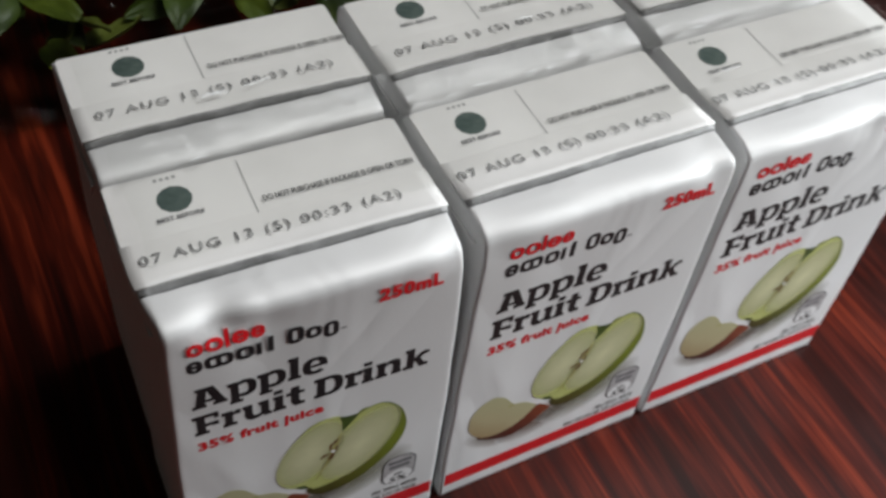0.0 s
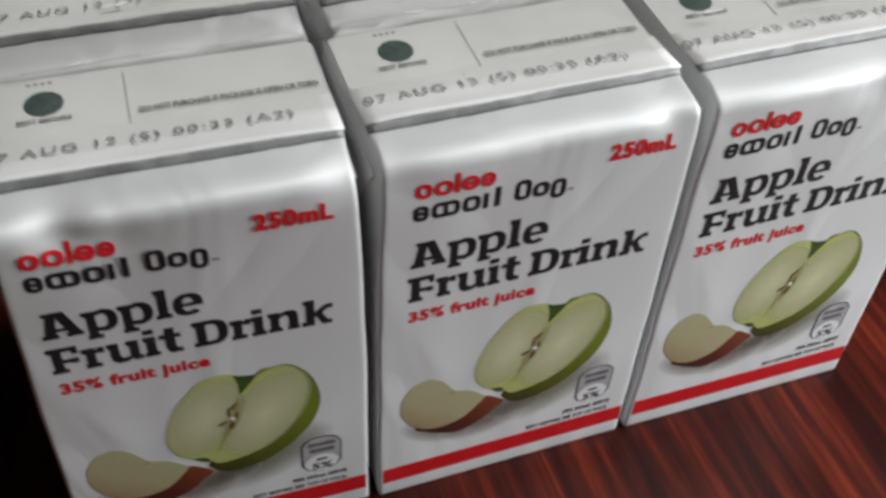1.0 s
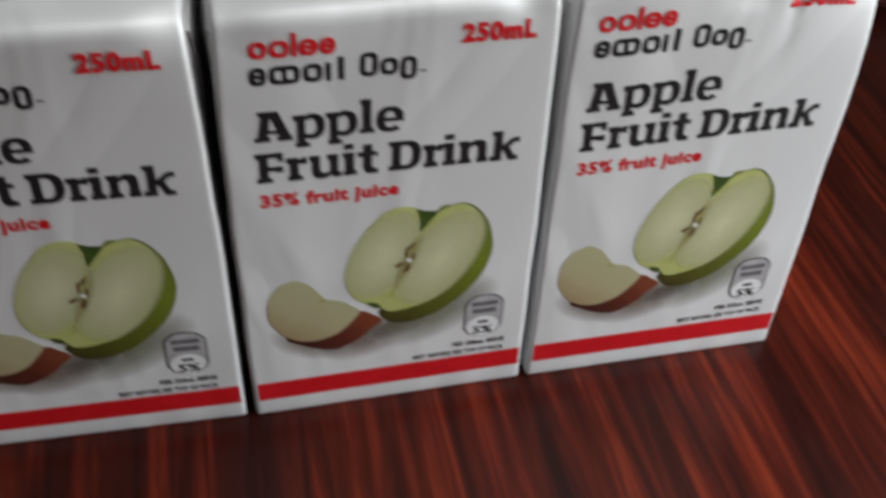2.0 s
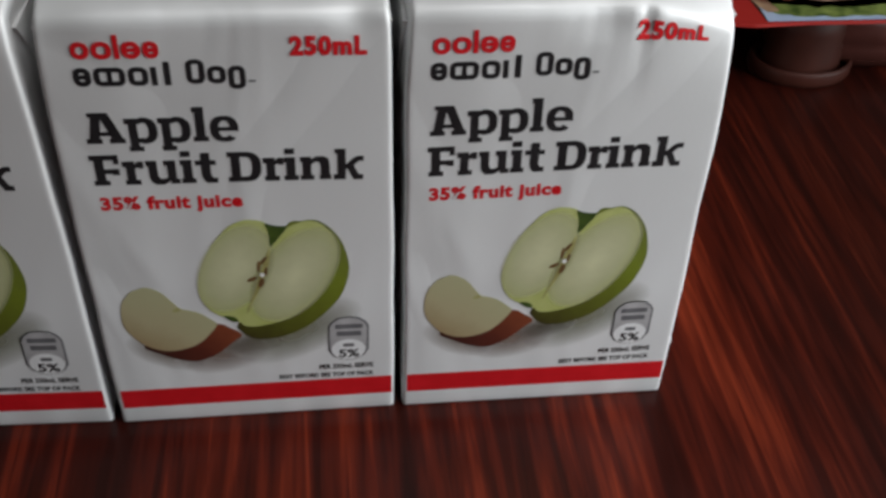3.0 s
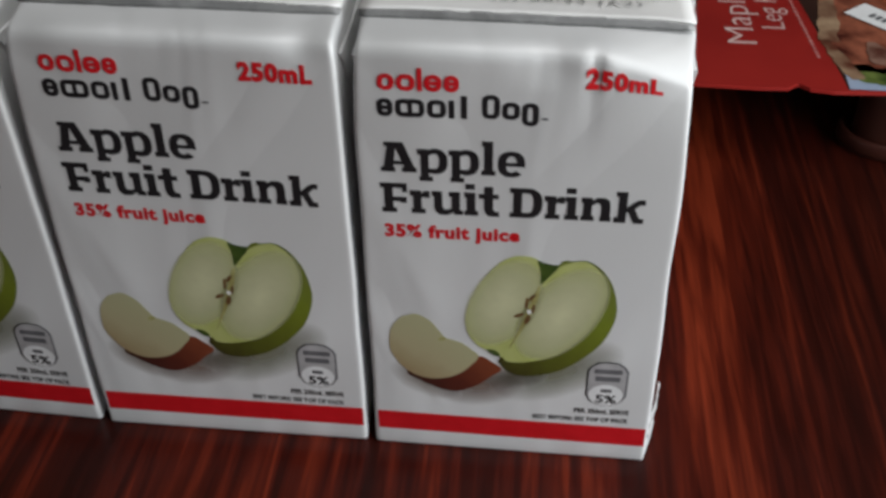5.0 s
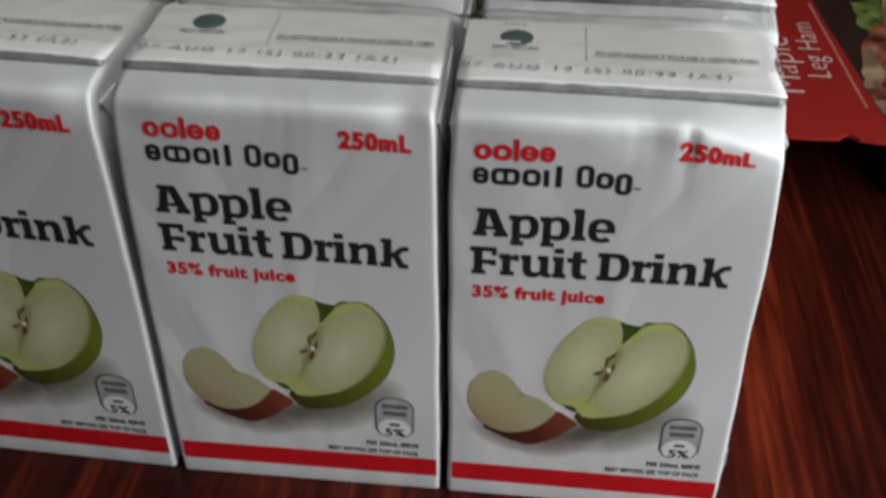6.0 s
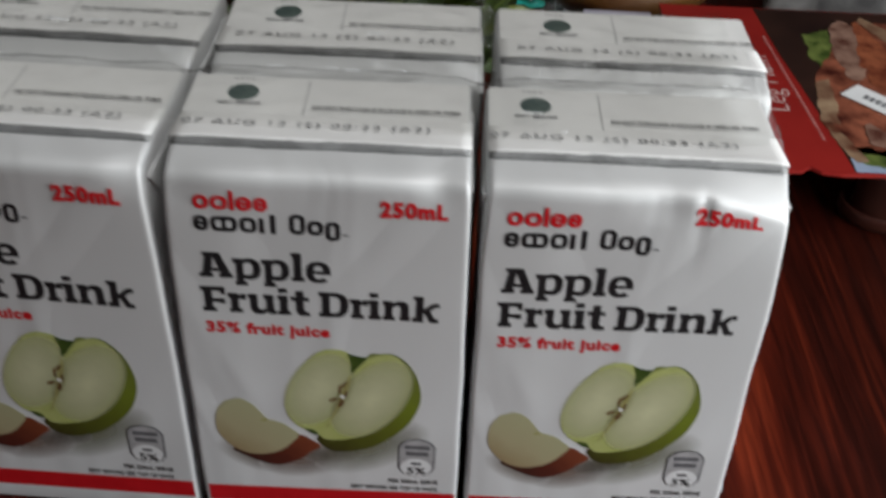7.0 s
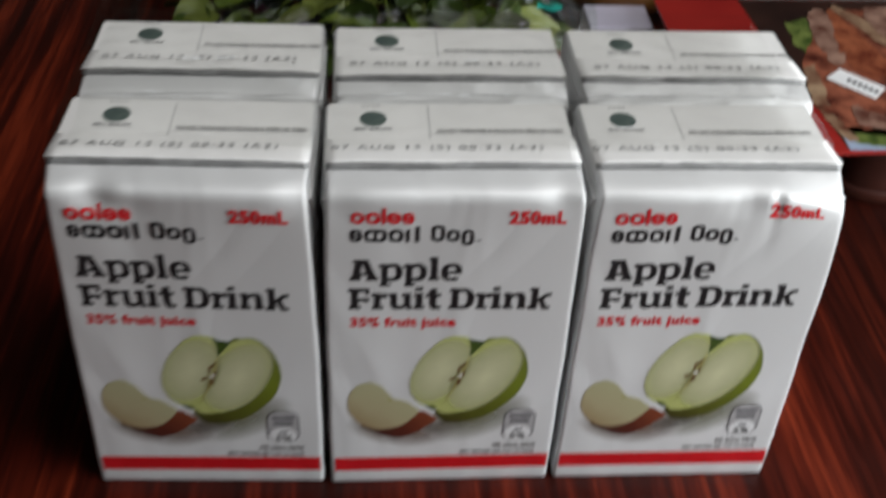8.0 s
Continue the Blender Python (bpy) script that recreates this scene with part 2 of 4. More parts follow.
def lettering(body, left, base, width, height, weight=0.0, spacing=1.0):
    """Words in the built-in font, as a flat bmesh in the plane (x, y)."""
    cu = bpy.data.curves.new("lettering", "FONT")
    cu.body, cu.offset, cu.space_character, cu.resolution_u = body, weight, spacing, 3
    ob = new("lettering", cu)
    me = bpy.data.meshes.new_from_object(ob.evaluated_get(bpy.context.evaluated_depsgraph_get()))
    bm = bmesh.new()
    bm.from_mesh(me)
    bpy.data.objects.remove(ob)
    bpy.data.curves.remove(cu)
    bpy.data.meshes.remove(me)
    xs = [v.co.x for v in bm.verts]
    cap = 0.70
    for v in bm.verts:
        v.co = Vector((left + (v.co.x - min(xs)) / (max(xs) - min(xs)) * width, base + v.co.y / cap * height, 0))
    return bm


# Heavy slab-serif letters: width, square strokes (x0, y0, x1, y1), slanted strokes, and bowls
# (centre x, y, radii, stroke across, stroke up, first and last angle); y is in cap heights.
FOOT, XH = 0.165, 0.78
GLYPHS = {
    "A": (67, [(0, 0, 27, FOOT), (40, 0, 67, FOOT), (8, 0.86, 43, 1), (21, 0.25, 49, 0.38)], [[(5, 0.1), (23, 0.1), (30, 0.9), (14, 0.9)], [(25, 1), (43, 1), (65, 0.1), (46, 0.1)]], []),
    "p": (57, [(0, 0.62, 21, 0.80), (6, -0.22, 21, 0.7), (3, -0.28, 28, -0.12)], [[(20, 0.6), (20, 0.78), (30, 0.82), (32, 0.66)], [(20, 0.0), (20, 0.16), (32, 0.16), (32, -0.02)]], [(30, 0.40, 26, 0.43, 15.5, 0.17, -95, 95)]),
    "l": (26, [(0, 0, 26, FOOT), (5, 0.1, 21, 1.1), (1, 0.96, 21, 1.13)], [], []),
    "e": (50, [(12, 0.33, 47, 0.46)], [], [(25, 0.40, 25, 0.43, 15, 0.16, -8, 316)]),
    "F": (49, [(0, 0.83, 49, 1), (40, 0.70, 49, 0.9), (7, 0.1, 23, 0.9), (22, 0.38, 48, 0.54), (36, 0.34, 48, 0.40), (2, 0, 29, FOOT)], [], []),
    "r": (36, [(0, 0.60, 21, XH), (6, 0.1, 21, 0.7), (2, 0, 28, FOOT), (26, 0.54, 36, 0.68)], [[(20, 0.52), (20, 0.66), (27, 0.77), (36, 0.77), (36, 0.6), (28, 0.6)]], []),
    "u": (56, [(0, 0.61, 19, XH), (4, 0.22, 19, 0.7), (31, 0.61, 51, XH), (36, 0.1, 51, 0.7), (40, 0, 56, FOOT)], [[(4, 0.28), (6, 0.1), (14, -0.02), (28, -0.02), (38, 0.08), (38, 0.24), (30, 0.17), (22, 0.18), (19, 0.28)]], []),
    "i": (25, [(0, 0, 25, FOOT), (4, 0.1, 20, 0.7), (0, 0.61, 20, XH), (2, 0.88, 19, 1.07)], [], []),
    "t": (37, [(0, 0.59, 36, 0.75)], [[(10, 0.2), (10, 0.95), (12, 1.0), (26, 1.0), (26, 0.2)], [(10, 0.24), (13, 0.07), (19, -0.01), (37, -0.01), (37, FOOT), (29, FOOT), (26, 0.26)]], []),
    "D": (59, [(0, 0.83, 33, 1), (0, 0, 33, 0.17), (6, 0.1, 22, 0.9)], [], [(31, 0.5, 28, 0.5, 16, 0.17, -92, 92)]),
    "n": (54, [(0, 0, 24, FOOT), (4, 0.1, 19, 0.7), (0, 0.61, 19, XH), (36, 0.1, 52, 0.5), (34, 0, 54, FOOT)], [[(18, 0.50), (18, 0.68), (28, 0.79), (42, 0.79), (50, 0.70), (52, 0.48), (36, 0.46), (34, 0.58), (27, 0.61)]], []),
    "k": (54, [(0, -0.02, 22, FOOT), (7, 0.1, 22, 0.98), (2, 0.86, 22, 1.02)], [[(21, 0.32), (21, 0.48), (37, 0.72), (44, 0.77), (54, 0.77), (54, 0.60), (45, 0.60), (33, 0.40)], [(22, 0.44), (34, 0.52), (45, 0.14), (53, 0.14), (53, -0.03), (36, -0.03)]], []),
}


def slab_lettering(words, left, base, width, height, gaps):
    """Heavy slab-serif words; gaps: the space after each letter."""
    bm = bmesh.new()
    letters = [c for c in words if c != " "]
    k = width / (sum(GLYPHS[c][0] for c in letters) + sum(gaps))
    x, layer = left, 0
    for c, gap in zip(letters, list(gaps) + [0]):
        w, squares, slants, bowls = GLYPHS[c]
        shapes = [[(x0, y0), (x1, y0), (x1, y1), (x0, y1)] for x0, y0, x1, y1 in squares] + slants
        for pts in shapes:
            layer += 1
            f = bm.faces.new([bm.verts.new((x + k * px, base + py * height, 0.000002 * (layer % 6))) for px, py in pts])
        for cx, cy, rx, ry, tx, ty, a0, a1 in bowls:
            layer += 1
            rows = []
            for i in range(25):
                a = radians(a0 + (a1 - a0) * i / 24)
                ca, sa = (math.copysign(abs(q) ** 0.82, q) for q in (math.cos(a), math.sin(a)))
                rows.append([bm.verts.new((x + k * (cx + r * ca), base + (cy + q * sa) * height, 0.000002 * (layer % 6))) for r, q in ((rx, ry), (rx - tx, ry - ty))])
            for a, b in zip(rows, rows[1:]):
                bm.faces.new((a[0], b[0], b[1], a[1]))
        x += k * (w + gap)
    for f in bm.faces:
        f.normal_update()
        if f.normal.z < 0:
            f.normal_flip()
    bmesh.ops.triangulate(bm, faces=bm.faces)
    return bm


def smooth_outline(points, n=6):
    """A closed flowing curve through a few corner points."""
    out, m = [], len(points)
    for k in range(m):
        p0, p1, p2, p3 = (Vector((*points[(k + d) % m], 0)) for d in (-1, 0, 1, 2))
        for i in range(n):
            t = i / n
            q = 0.5 * (2 * p1 + (p2 - p0) * t + (2 * p0 - 5 * p1 + 4 * p2 - p3) * t * t + (3 * p1 - p0 - 3 * p2 + p3) * t ** 3)
            out.append((q.x, q.y))
    return out


def mm(*points):
    return [(a / 1000, b / 1000) for a, b in points]


def hollow(rows, stroke, rounding):
    """Letter-sized rounded frames, as (x0, y0, x1, y1), in the plane (x, y)."""
    bm = bmesh.new()
    for x0, y0, x1, y1 in rows:
        rings = []
        for d in (0.0, min(stroke, (x1 - x0) / 2.2)):
            a0, b0, a1, b1 = x0 + d, y0 + d, x1 - d, y1 - d
            r = max(min(rounding - d, (a1 - a0) / 2.01, (b1 - b0) / 2.01), 0.00002)
            vs = []
            for cx, cy, s0 in ((a1 - r, b1 - r, 0), (a0 + r, b1 - r, 90), (a0 + r, b0 + r, 180), (a1 - r, b0 + r, 270)):
                for k in range(5):
                    a = radians(s0 + 22.5 * k)
                    vs.append(bm.verts.new((cx + r * math.cos(a), cy + r * math.sin(a), 0)))
            rings.append(vs)
        for k in range(20):
            bm.faces.new((rings[0][k], rings[0][(k + 1) % 20], rings[1][(k + 1) % 20], rings[1][k]))
    return bm


def on_front(bm, y):
    for v in bm.verts:
        v.co = Vector((v.co.x, y - v.co.z, v.co.y))
    return bm


def on_top(bm, z):
    for v in bm.verts:
        v.co = Vector((v.co.x, v.co.y, z))
    return bm


def bars(rows, rounding=0.0002):
    """Upright or lying bars, as (x0, y0, x1, y1), in the plane (x, y)."""
    bm = bmesh.new()
    for x0, y0, x1, y1 in rows:
        r = min(rounding, (x1 - x0) / 2.01, (y1 - y0) / 2.01)
        vs = []
        for cx, cy, a0 in ((x1 - r, y1 - r, 0), (x0 + r, y1 - r, 90), (x0 + r, y0 + r, 180), (x1 - r, y0 + r, 270)):
            for k in range(4):
                a = radians(a0 + 30 * k)
                vs.append(bm.verts.new((cx + r * math.cos(a), cy + r * math.sin(a), 0)))
        bm.faces.new(vs)
    return bm


def arc(cx, cz, rx, rz, a0, a1, n, turn=0):
    out = []
    c, s = math.cos(radians(turn)), math.sin(radians(turn))
    for k in range(n + 1):
        a = radians(a0 + (a1 - a0) * k / n)
        x, z = rx * math.cos(a), rz * math.sin(a)
        out.append((cx + x * c - z * s, cz + x * s + z * c))
    return out


# ---- room ----
def slab(name, lo, hi, mat, label, kind="structure"):
    bm = box(bmesh.new(), lo, hi)
    return tagged(new(name, mesh_of(name, bm, mat)), label, name.split("_")[0], "", kind)


def pierced_wall(name, at, pieces, label):
    """A wall 0.12 m thick, of blocks (y0, y1, z0, z1) that leave its openings free."""
    bm = bmesh.new()
    for y0, y1, z0, z1 in pieces:
        box(bm, (at, y0, z0), (at + 0.12, y1, z1))
    return tagged(new(name, mesh_of(name, bm, PLASTER)), label, "wall", "", "structure")


slab("floor", (-1.8, -1.8, -0.80), (0.57, 1.8, -0.74), FLOOR, "dark boarded floor of the room")
slab("ceiling", (-1.8, -1.8, 1.7), (0.57, 1.8, 1.8), PLASTER, "plain plastered ceiling")
slab("wall_north", (-1.8, 1.6, -0.74), (0.57, 1.72, 1.7), PLASTER, "plain plastered wall")
slab("wall_south", (-1.8, -1.72, -0.74), (0.57, -1.6, 1.7), PLASTER, "plain plastered wall")
slab("wall_west", (-1.8, -1.6, -0.74), (-1.68, 1.6, 1.7), PLASTER, "plain plastered wall")
# unseen wall, its two openings placed to let the added lamps through
pierced_wall("wall_east", 0.45, [
    (-1.6, 1.6, -0.74, 0.03), (-1.6, -0.42, 0.03, 0.66), (0.12, 1.6, 0.03, 0.66), (-1.6, 1.6, 0.66, 0.85),
    (-1.6, -0.46, 0.85, 1.55), (0.22, 1.6, 0.85, 1.55), (-1.6, 1.6, 1.55, 1.7)], "unseen plain wall with a low and a high opening added for lamps")


def table():
    t = thing("dining_table", (-0.36, 0.25, -0.74), "dark reddish striped wooden table with a satin varnish", "table")
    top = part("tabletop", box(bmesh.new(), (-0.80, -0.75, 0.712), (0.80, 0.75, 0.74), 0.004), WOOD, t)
    for x in (-0.73, 0.73):
        for y in (-0.68, 0.68):
            part("leg", box(bmesh.new(), (x - 0.03, y - 0.03, 0), (x + 0.03, y + 0.03, 0.712), 0.003), WOOD, t)
    return t


table()

# ---- cartons ----
CW, CD, CH = 0.0625, 0.0385, 0.1055


def ring(hw, y0, y1, r, z, nx=52, ny=8, nc=4):
    """Points of a rounded rectangle, anticlockwise from the front left."""
    pts = []
    def edge(a, b, n):
        for f in [0, 0.012] + [k / n for k in range(1, n)] + [0.988]:
            pts.append((a[0] + (b[0] - a[0]) * f, a[1] + (b[1] - a[1]) * f, z))
    def corner(cx, cy, a0):
        for k in range(nc):
            a = radians(a0 + 90 * k / nc)
            pts.append((cx + r * math.cos(a), cy + r * math.sin(a), z))
    edge((-hw + r, y0), (hw - r, y0), nx)
    corner(hw - r, y0 + r, -90)
    edge((hw, y0 + r), (hw, y1 - r), ny)
    corner(hw - r, y1 - r, 0)
    edge((hw - r, y1), (-hw + r, y1), nx)
    corner(-hw + r, y1 - r, 90)
    edge((-hw, y1 - r), (-hw, y0 + r), ny)
    corner(-hw + r, y0 + r, 180)
    return pts


def dented(p, dents, fold):
    """Pushes a point of the front in where the foil is dented; fold: where the top corner has sunk along a crease."""
    x, y, z = p
    for dx, dz, rad, dep in dents:
        g = math.exp(-(((x - dx) / rad) ** 2 + ((z - dz) / (rad * 0.8)) ** 2 + (y / 0.006) ** 2))
        p.y += dep * g
        p.z -= dep * 0.6 * g
    if fold:
        at, sag = fold
        s = min(max((x - at) / (CW / 2 - at), 0), 1)
        up = min(max((z - 0.093 + 0.004 * s) / 0.0125, 0), 1.1)
        near = max(0.0, 1 - max(y, 0) / 0.0105)
        p.z -= sag * s * up ** 2 * near
        p.y += (0.35 * sag * s * up + 0.0011 * math.exp(-((x - at + 0.012 * (0.1055 - z)) / 0.0011) ** 2) * up) * near
    return p


def spread_out(p, spread):
    """Draws a side of a carton in towards its top and out at its foot; the last number: how much of it the rear of the side keeps."""
    side = spread[1] if p.x > 0 else spread[0]
    lean = 0.25 - p.z / CH
    if lean < 0:
        lean *= 1 - (1 - spread[2]) * min(max(p.y, 0) / 0.012, 1)
    p.x += side * p.x / (CW / 2) * lean
    return p


def carton_body(seed, dents, fold, spread):
    bm = bmesh.new()
    levels = [(0.0, 0.0004), (0.0003, 0.0001), (0.0010, 0.0), (0.004, 0.0)]
    levels += [(0.004 + 0.0925 * k / 12, 0.0) for k in range(1, 13)]
    levels += [(0.0985, 0.0), (0.1008, 0.0), (0.1022, 0.0), (0.1034, 0.0001), (0.1044, 0.0005), (0.1050, 0.0012), (0.1053, 0.0021), (CH, 0.0032), (CH + 0.0001, 0.0046), (CH + 0.0001, 0.009)]
    rings = []
    for z, inset in levels:
        taper = 0.0004 * (z / CH) ** 2
        pts = ring(CW / 2 - inset * 0.22 - taper, inset, CD - inset, 0.0008, z)
        vs = []
        for x, y, zz in pts:
            p = Vector((x, y, zz))
            edge = abs(x) / (CW / 2)
            w = noise.noise(Vector((x * 40 + seed * 7.3, y * 40, zz * 45)))
            p.z -= 0.0006 * max(0.0, 1 - y / 0.0105) * min(max((zz - 0.096) / (CH - 0.096), 0), 1)
            p.x += 0.0006 * w * max(0, edge - 0.8) * 5
            p.x -= math.copysign(0.0007, x) * edge * max(0.0, 1 - y / 0.013) * (zz / CH) ** 6
            vs.append(bm.verts.new(dented(spread_out(p, spread), dents, fold)))
        rings.append(vs)
    n = len(rings[0])
    for a, b in zip(rings, rings[1:]):
        for k in range(n):
            bm.faces.new((a[k], a[(k + 1) % n], b[(k + 1) % n], b[k]))
    bm.faces.new(rings[-1])
    bm.faces.new(rings[0][::-1])
    return mesh_of("body", bm, FOIL, True)


def fin_mesh(seed, spread):
    """The sealed fin, folded forward and lifting a little along its free edge."""
    bm = bmesh.new()
    nx, prof = 24, [(0.0212, 0.00035), (0.0175, 0.0008), (0.0140, 0.0013), (0.0112, 0.0017), (0.0100, 0.0019), (0.0098, 0.0015), (0.0112, 0.0011), (0.0175, 0.0003), (0.0212, 0.0001)]
    rows = []
    for i in range(nx + 1):
        x = (i / nx - 0.5) * (CW - 0.0014)
        e = abs(2 * i / nx - 1)
        lift = 0.0005 * noise.noise(Vector((x * 60, seed * 3.1, 0))) - 0.0006 * e ** 6
        rows.append([bm.verts.new((x, y + 0.0004 * noise.noise(Vector((x * 45, seed, 2))), CH + max(h * (1 + lift * 500), 0.00012))) for y, h in prof])
    for a, b in zip(rows, rows[1:]):
        for k in range(len(prof) - 1):
            bm.faces.new((a[k], a[k + 1], b[k + 1], b[k]))
    for r in (rows[0], rows[-1][::-1]):
        bm.faces.new(r[::-1])
    for v in bm.verts:
        v.co = spread_out(v.co, spread)
    bmesh.ops.recalc_face_normals(bm, faces=bm.faces)
    return mesh_of("top_fin", bm, WHITE_TOP, True)


def fin_edge_mesh(seed, spread):
    """The folded-over front of the fin, standing upright, of creased foil coloured dark for the fin's shade."""
    bm = bmesh.new()
    nx, rows = 40, []
    for i in range(nx + 1):
        x = (i / nx - 0.5) * (CW - 0.0020)
        w = 0.0004 * noise.noise(Vector((x * 45, seed, 2)))
        e = 1 - 0.45 * abs(2 * i / nx - 1) ** 5
        rows.append([bm.verts.new((x, 0.0097 + w + d + 0.0002 * noise.noise(Vector((x * 300, h * 900, seed))), CH + 0.0001 + h * e)) for h, d in ((0.0015, 0.0002), (0.0010, -0.0002), (0.0005, -0.0004), (0.0, -0.0008), (0.0, 0.0012), (0.0012, 0.0014))])
    for a, b in zip(rows, rows[1:]):
        for k in range(5):
            bm.faces.new((a[k], b[k], b[k + 1], a[k + 1]))
        bm.faces.new((a[5], b[5], b[0], a[0]))
    for r in (rows[0], rows[-1]):
        bm.faces.new(r)
    for v in bm.verts:
        v.co = spread_out(v.co, spread)
    bmesh.ops.recalc_face_normals(bm, faces=bm.faces)
    return mesh_of("fin_edge", bm, SHADED_FOIL, True)


def flap_mesh(side, spread):
    """The triangular ear folded down against the side."""
    bm = bmesh.new()
    x0, x1 = side * (CW / 2 - 0.0020), side * (CW / 2 - 0.0001)
    tri = [(0.004, 0.1005), (CD - 0.004, 0.1005), (CD / 2, 0.079)]
    a = [bm.verts.new((x0, y, z)) for y, z in tri]
    b = [bm.verts.new((x1, y, z)) for y, z in tri]
    bm.faces.new(a), bm.faces.new(b)
    for k in range(3):
        bm.faces.new((a[k], a[(k + 1) % 3], b[(k + 1) % 3], b[k]))
    for v in bm.verts:
        v.co = spread_out(v.co, spread)
    bmesh.ops.recalc_face_normals(bm, faces=bm.faces)
    return mesh_of("side_flap", bm, FOIL)


E0, E1, E2, E3, E4 = -0.00004, -0.00006, -0.00008, -0.00010, -0.00012


def brand_bars():
    """Plain letter-sized blocks in place of the maker's mark: (hollow shape, solid bars across it)."""
    red, x = [], -0.0247
    for w, h, bar in ((0.0031, 0.0034, ""), (0.0034, 0.0034, ""), (0.0009, 0.0047, "full"), (0.0032, 0.0034, "mid"), (0.0027, 0.0034, "mid")):
        red.append((x, 0.0964, x + w, 0.0964 + h, bar))
        x += w + 0.00035
    black, x = [], -0.0250
    for w, h, bar in ((0.0029, 0.0038, "mid"), (0.0053, 0.0038, "stem"), (0.0034, 0.0038, ""), (0.0010, 0.0038, "full"), (0.0011, 0.0048, "full")):
        black.append((x, 0.0909, x + w, 0.0909 + h, bar))
        x += w + (0.0005 if bar != "full" else 0.0012)
    x = -0.0059
    for w, lo, hi in ((0.0032, 0, 0.0050), (0.0032, 0, 0.0036), (0.0030, -0.0012, 0.0036)):
        black.append((x, 0.0911 + lo, x + w, 0.0911 + hi, ""))
        x += w + 0.0004
    return red, black


def mark(shape, stroke, rounding):
    x0, y0, x1, y1, bar = shape
    if bar == "full":
        return bars([(x0, y0, x1, y1)], 0.0002)
    bm = hollow([(x0, y0, x1, y1)], stroke, rounding)
    cx, cy, h = (x0 + x1) / 2, (y0 + y1) / 2, stroke * 0.42
    if bar:
        q = (x0 + stroke, cy - h, x1 - stroke, cy + h) if bar == "mid" else (cx - h, y0 + stroke, cx + h, y1 - stroke)
        bm.faces.new([bm.verts.new((a, b, 0)) for a, b in ((q[0], q[1]), (q[2], q[1]), (q[2], q[3]), (q[0], q[3]))])
    return bm


def print_meshes():
    """All printed shapes of a carton, built once and shared."""
    out = []
    def ink(name, bm, mat, under=None, label=""):
        out.append((name, mesh_of(name, bm, mat), under, label))
    red, black = brand_bars()
    for shape in red:
        ink("brand_mark", on_front(mark(shape, 0.00092, 0.0015), E1), RED_INK, None, "red rounded letter-sized shape")
    for shape in black:
        ink("range_mark", on_front(mark(shape, 0.0010, 0.0013), E1), BLACK_INK, None, "black rounded letter-sized shape")
    ink("range_mark", on_front(bars([(0.0047, 0.0913, 0.0060, 0.0917)], 0.0001), E1), GREY_INK)
    ink("title_print", on_front(slab_lettering("Apple", -0.0250, 0.0787, 0.0272, 0.0067, (2, 1, 3, 4)), E1), BLACK_INK, None, "heavy black slab-serif title")
    ink("title_print", on_front(slab_lettering("Fruit Drink", -0.0254, 0.0691, 0.0505, 0.0070, (5, 4, 3, 1, 19, 3, 1, 4, 5)), E1), BLACK_INK, None, "heavy black slab-serif title")
    ink("juice_print", on_front(lettering("35% fruit juice", -0.0250, 0.0632, 0.0267, 0.0029, 0.05, 1.1), E1), RED_INK)
    ink("volume_print", on_front(lettering("250mL", 0.0122, 0.0968, 0.0135, 0.0035, 0.05, 1.12), E1), RED_INK)
    ink("stripe_print", on_front(bars([(-CW / 2 + 0.0010, 0.0052, CW / 2 - 0.0006, 0.0111)], 0.0001), E0), RED_INK, None, "red band along the foot")
    # soft shade printed under the fruit
    for cx, cz, rx, rz, turn, colour, strength in ((0.0110, 0.0275, 0.0155, 0.0075, 30, (0.19, 0.19, 0.12), 0.8), (0.0010, 0.0250, 0.0080, 0.0040, 10, (0.12, 0.11, 0.07), 0.8), (-0.0060, 0.0215, 0.0105, 0.0060, 12, (0.20, 0.14, 0.11), 0.8), (-0.0180, 0.0225, 0.0090, 0.0045, -30, (0.22, 0.17, 0.13), 0.7)):
        ink("soft_print", flat(arc(cx, cz, rx, rz, 0, 360, 40, turn), E1), soft_ink("soft_print", cx, cz, rx, rz, turn, colour, strength))
    peel = smooth_outline(mm((9.5, 57.4), (12.9, 58.8), (15.3, 59.0), (17.4, 57.8), (19.4, 55.4), (21.0, 52.1), (22.1, 46.7), (21.7, 42.1), (19.8, 36.8), (16.1, 31.9), (12.3, 28.5), (8.3, 26.4), (4.3, 25.5), (1.0, 26.0), (-1.4, 28.4), (-1.5, 31.2), (5, 44)), 4)
    ink("peel_print", flat(peel, E2), SKIN, None, "green peel of the printed half fruit")
    left = smooth_outline(mm((5.7, 58.6), (2.6, 59.6), (0.2, 59.1), (-2.2, 57.4), (-5.2, 53.3), (-7.3, 48.9), (-8.6, 44.8), (-9.1, 41.2), (-8.5, 37.5), (-6.9, 34.6), (-4.3, 32.6), (-1.9, 31.3), (-0.2, 31.0), (1.2, 34.6), (3.2, 38.7), (5.0, 43.5), (6.2, 50.0), (6.3, 54.9)), 4)
    right = smooth_outline(mm((6.2, 52.4), (7.8, 54.9), (10.0, 57.3), (12.9, 58.6), (15.1, 58.7), (17.1, 57.4), (18.8, 54.8), (19.7, 51.1), (19.1, 46.7), (17.1, 41.2), (14.4, 36.6), (10.6, 32.7), (6.3, 30.5), (1.7, 29.6), (-0.9, 30.6), (1.0, 34.4), (3.4, 38.7), (5.2, 44.0)), 4)
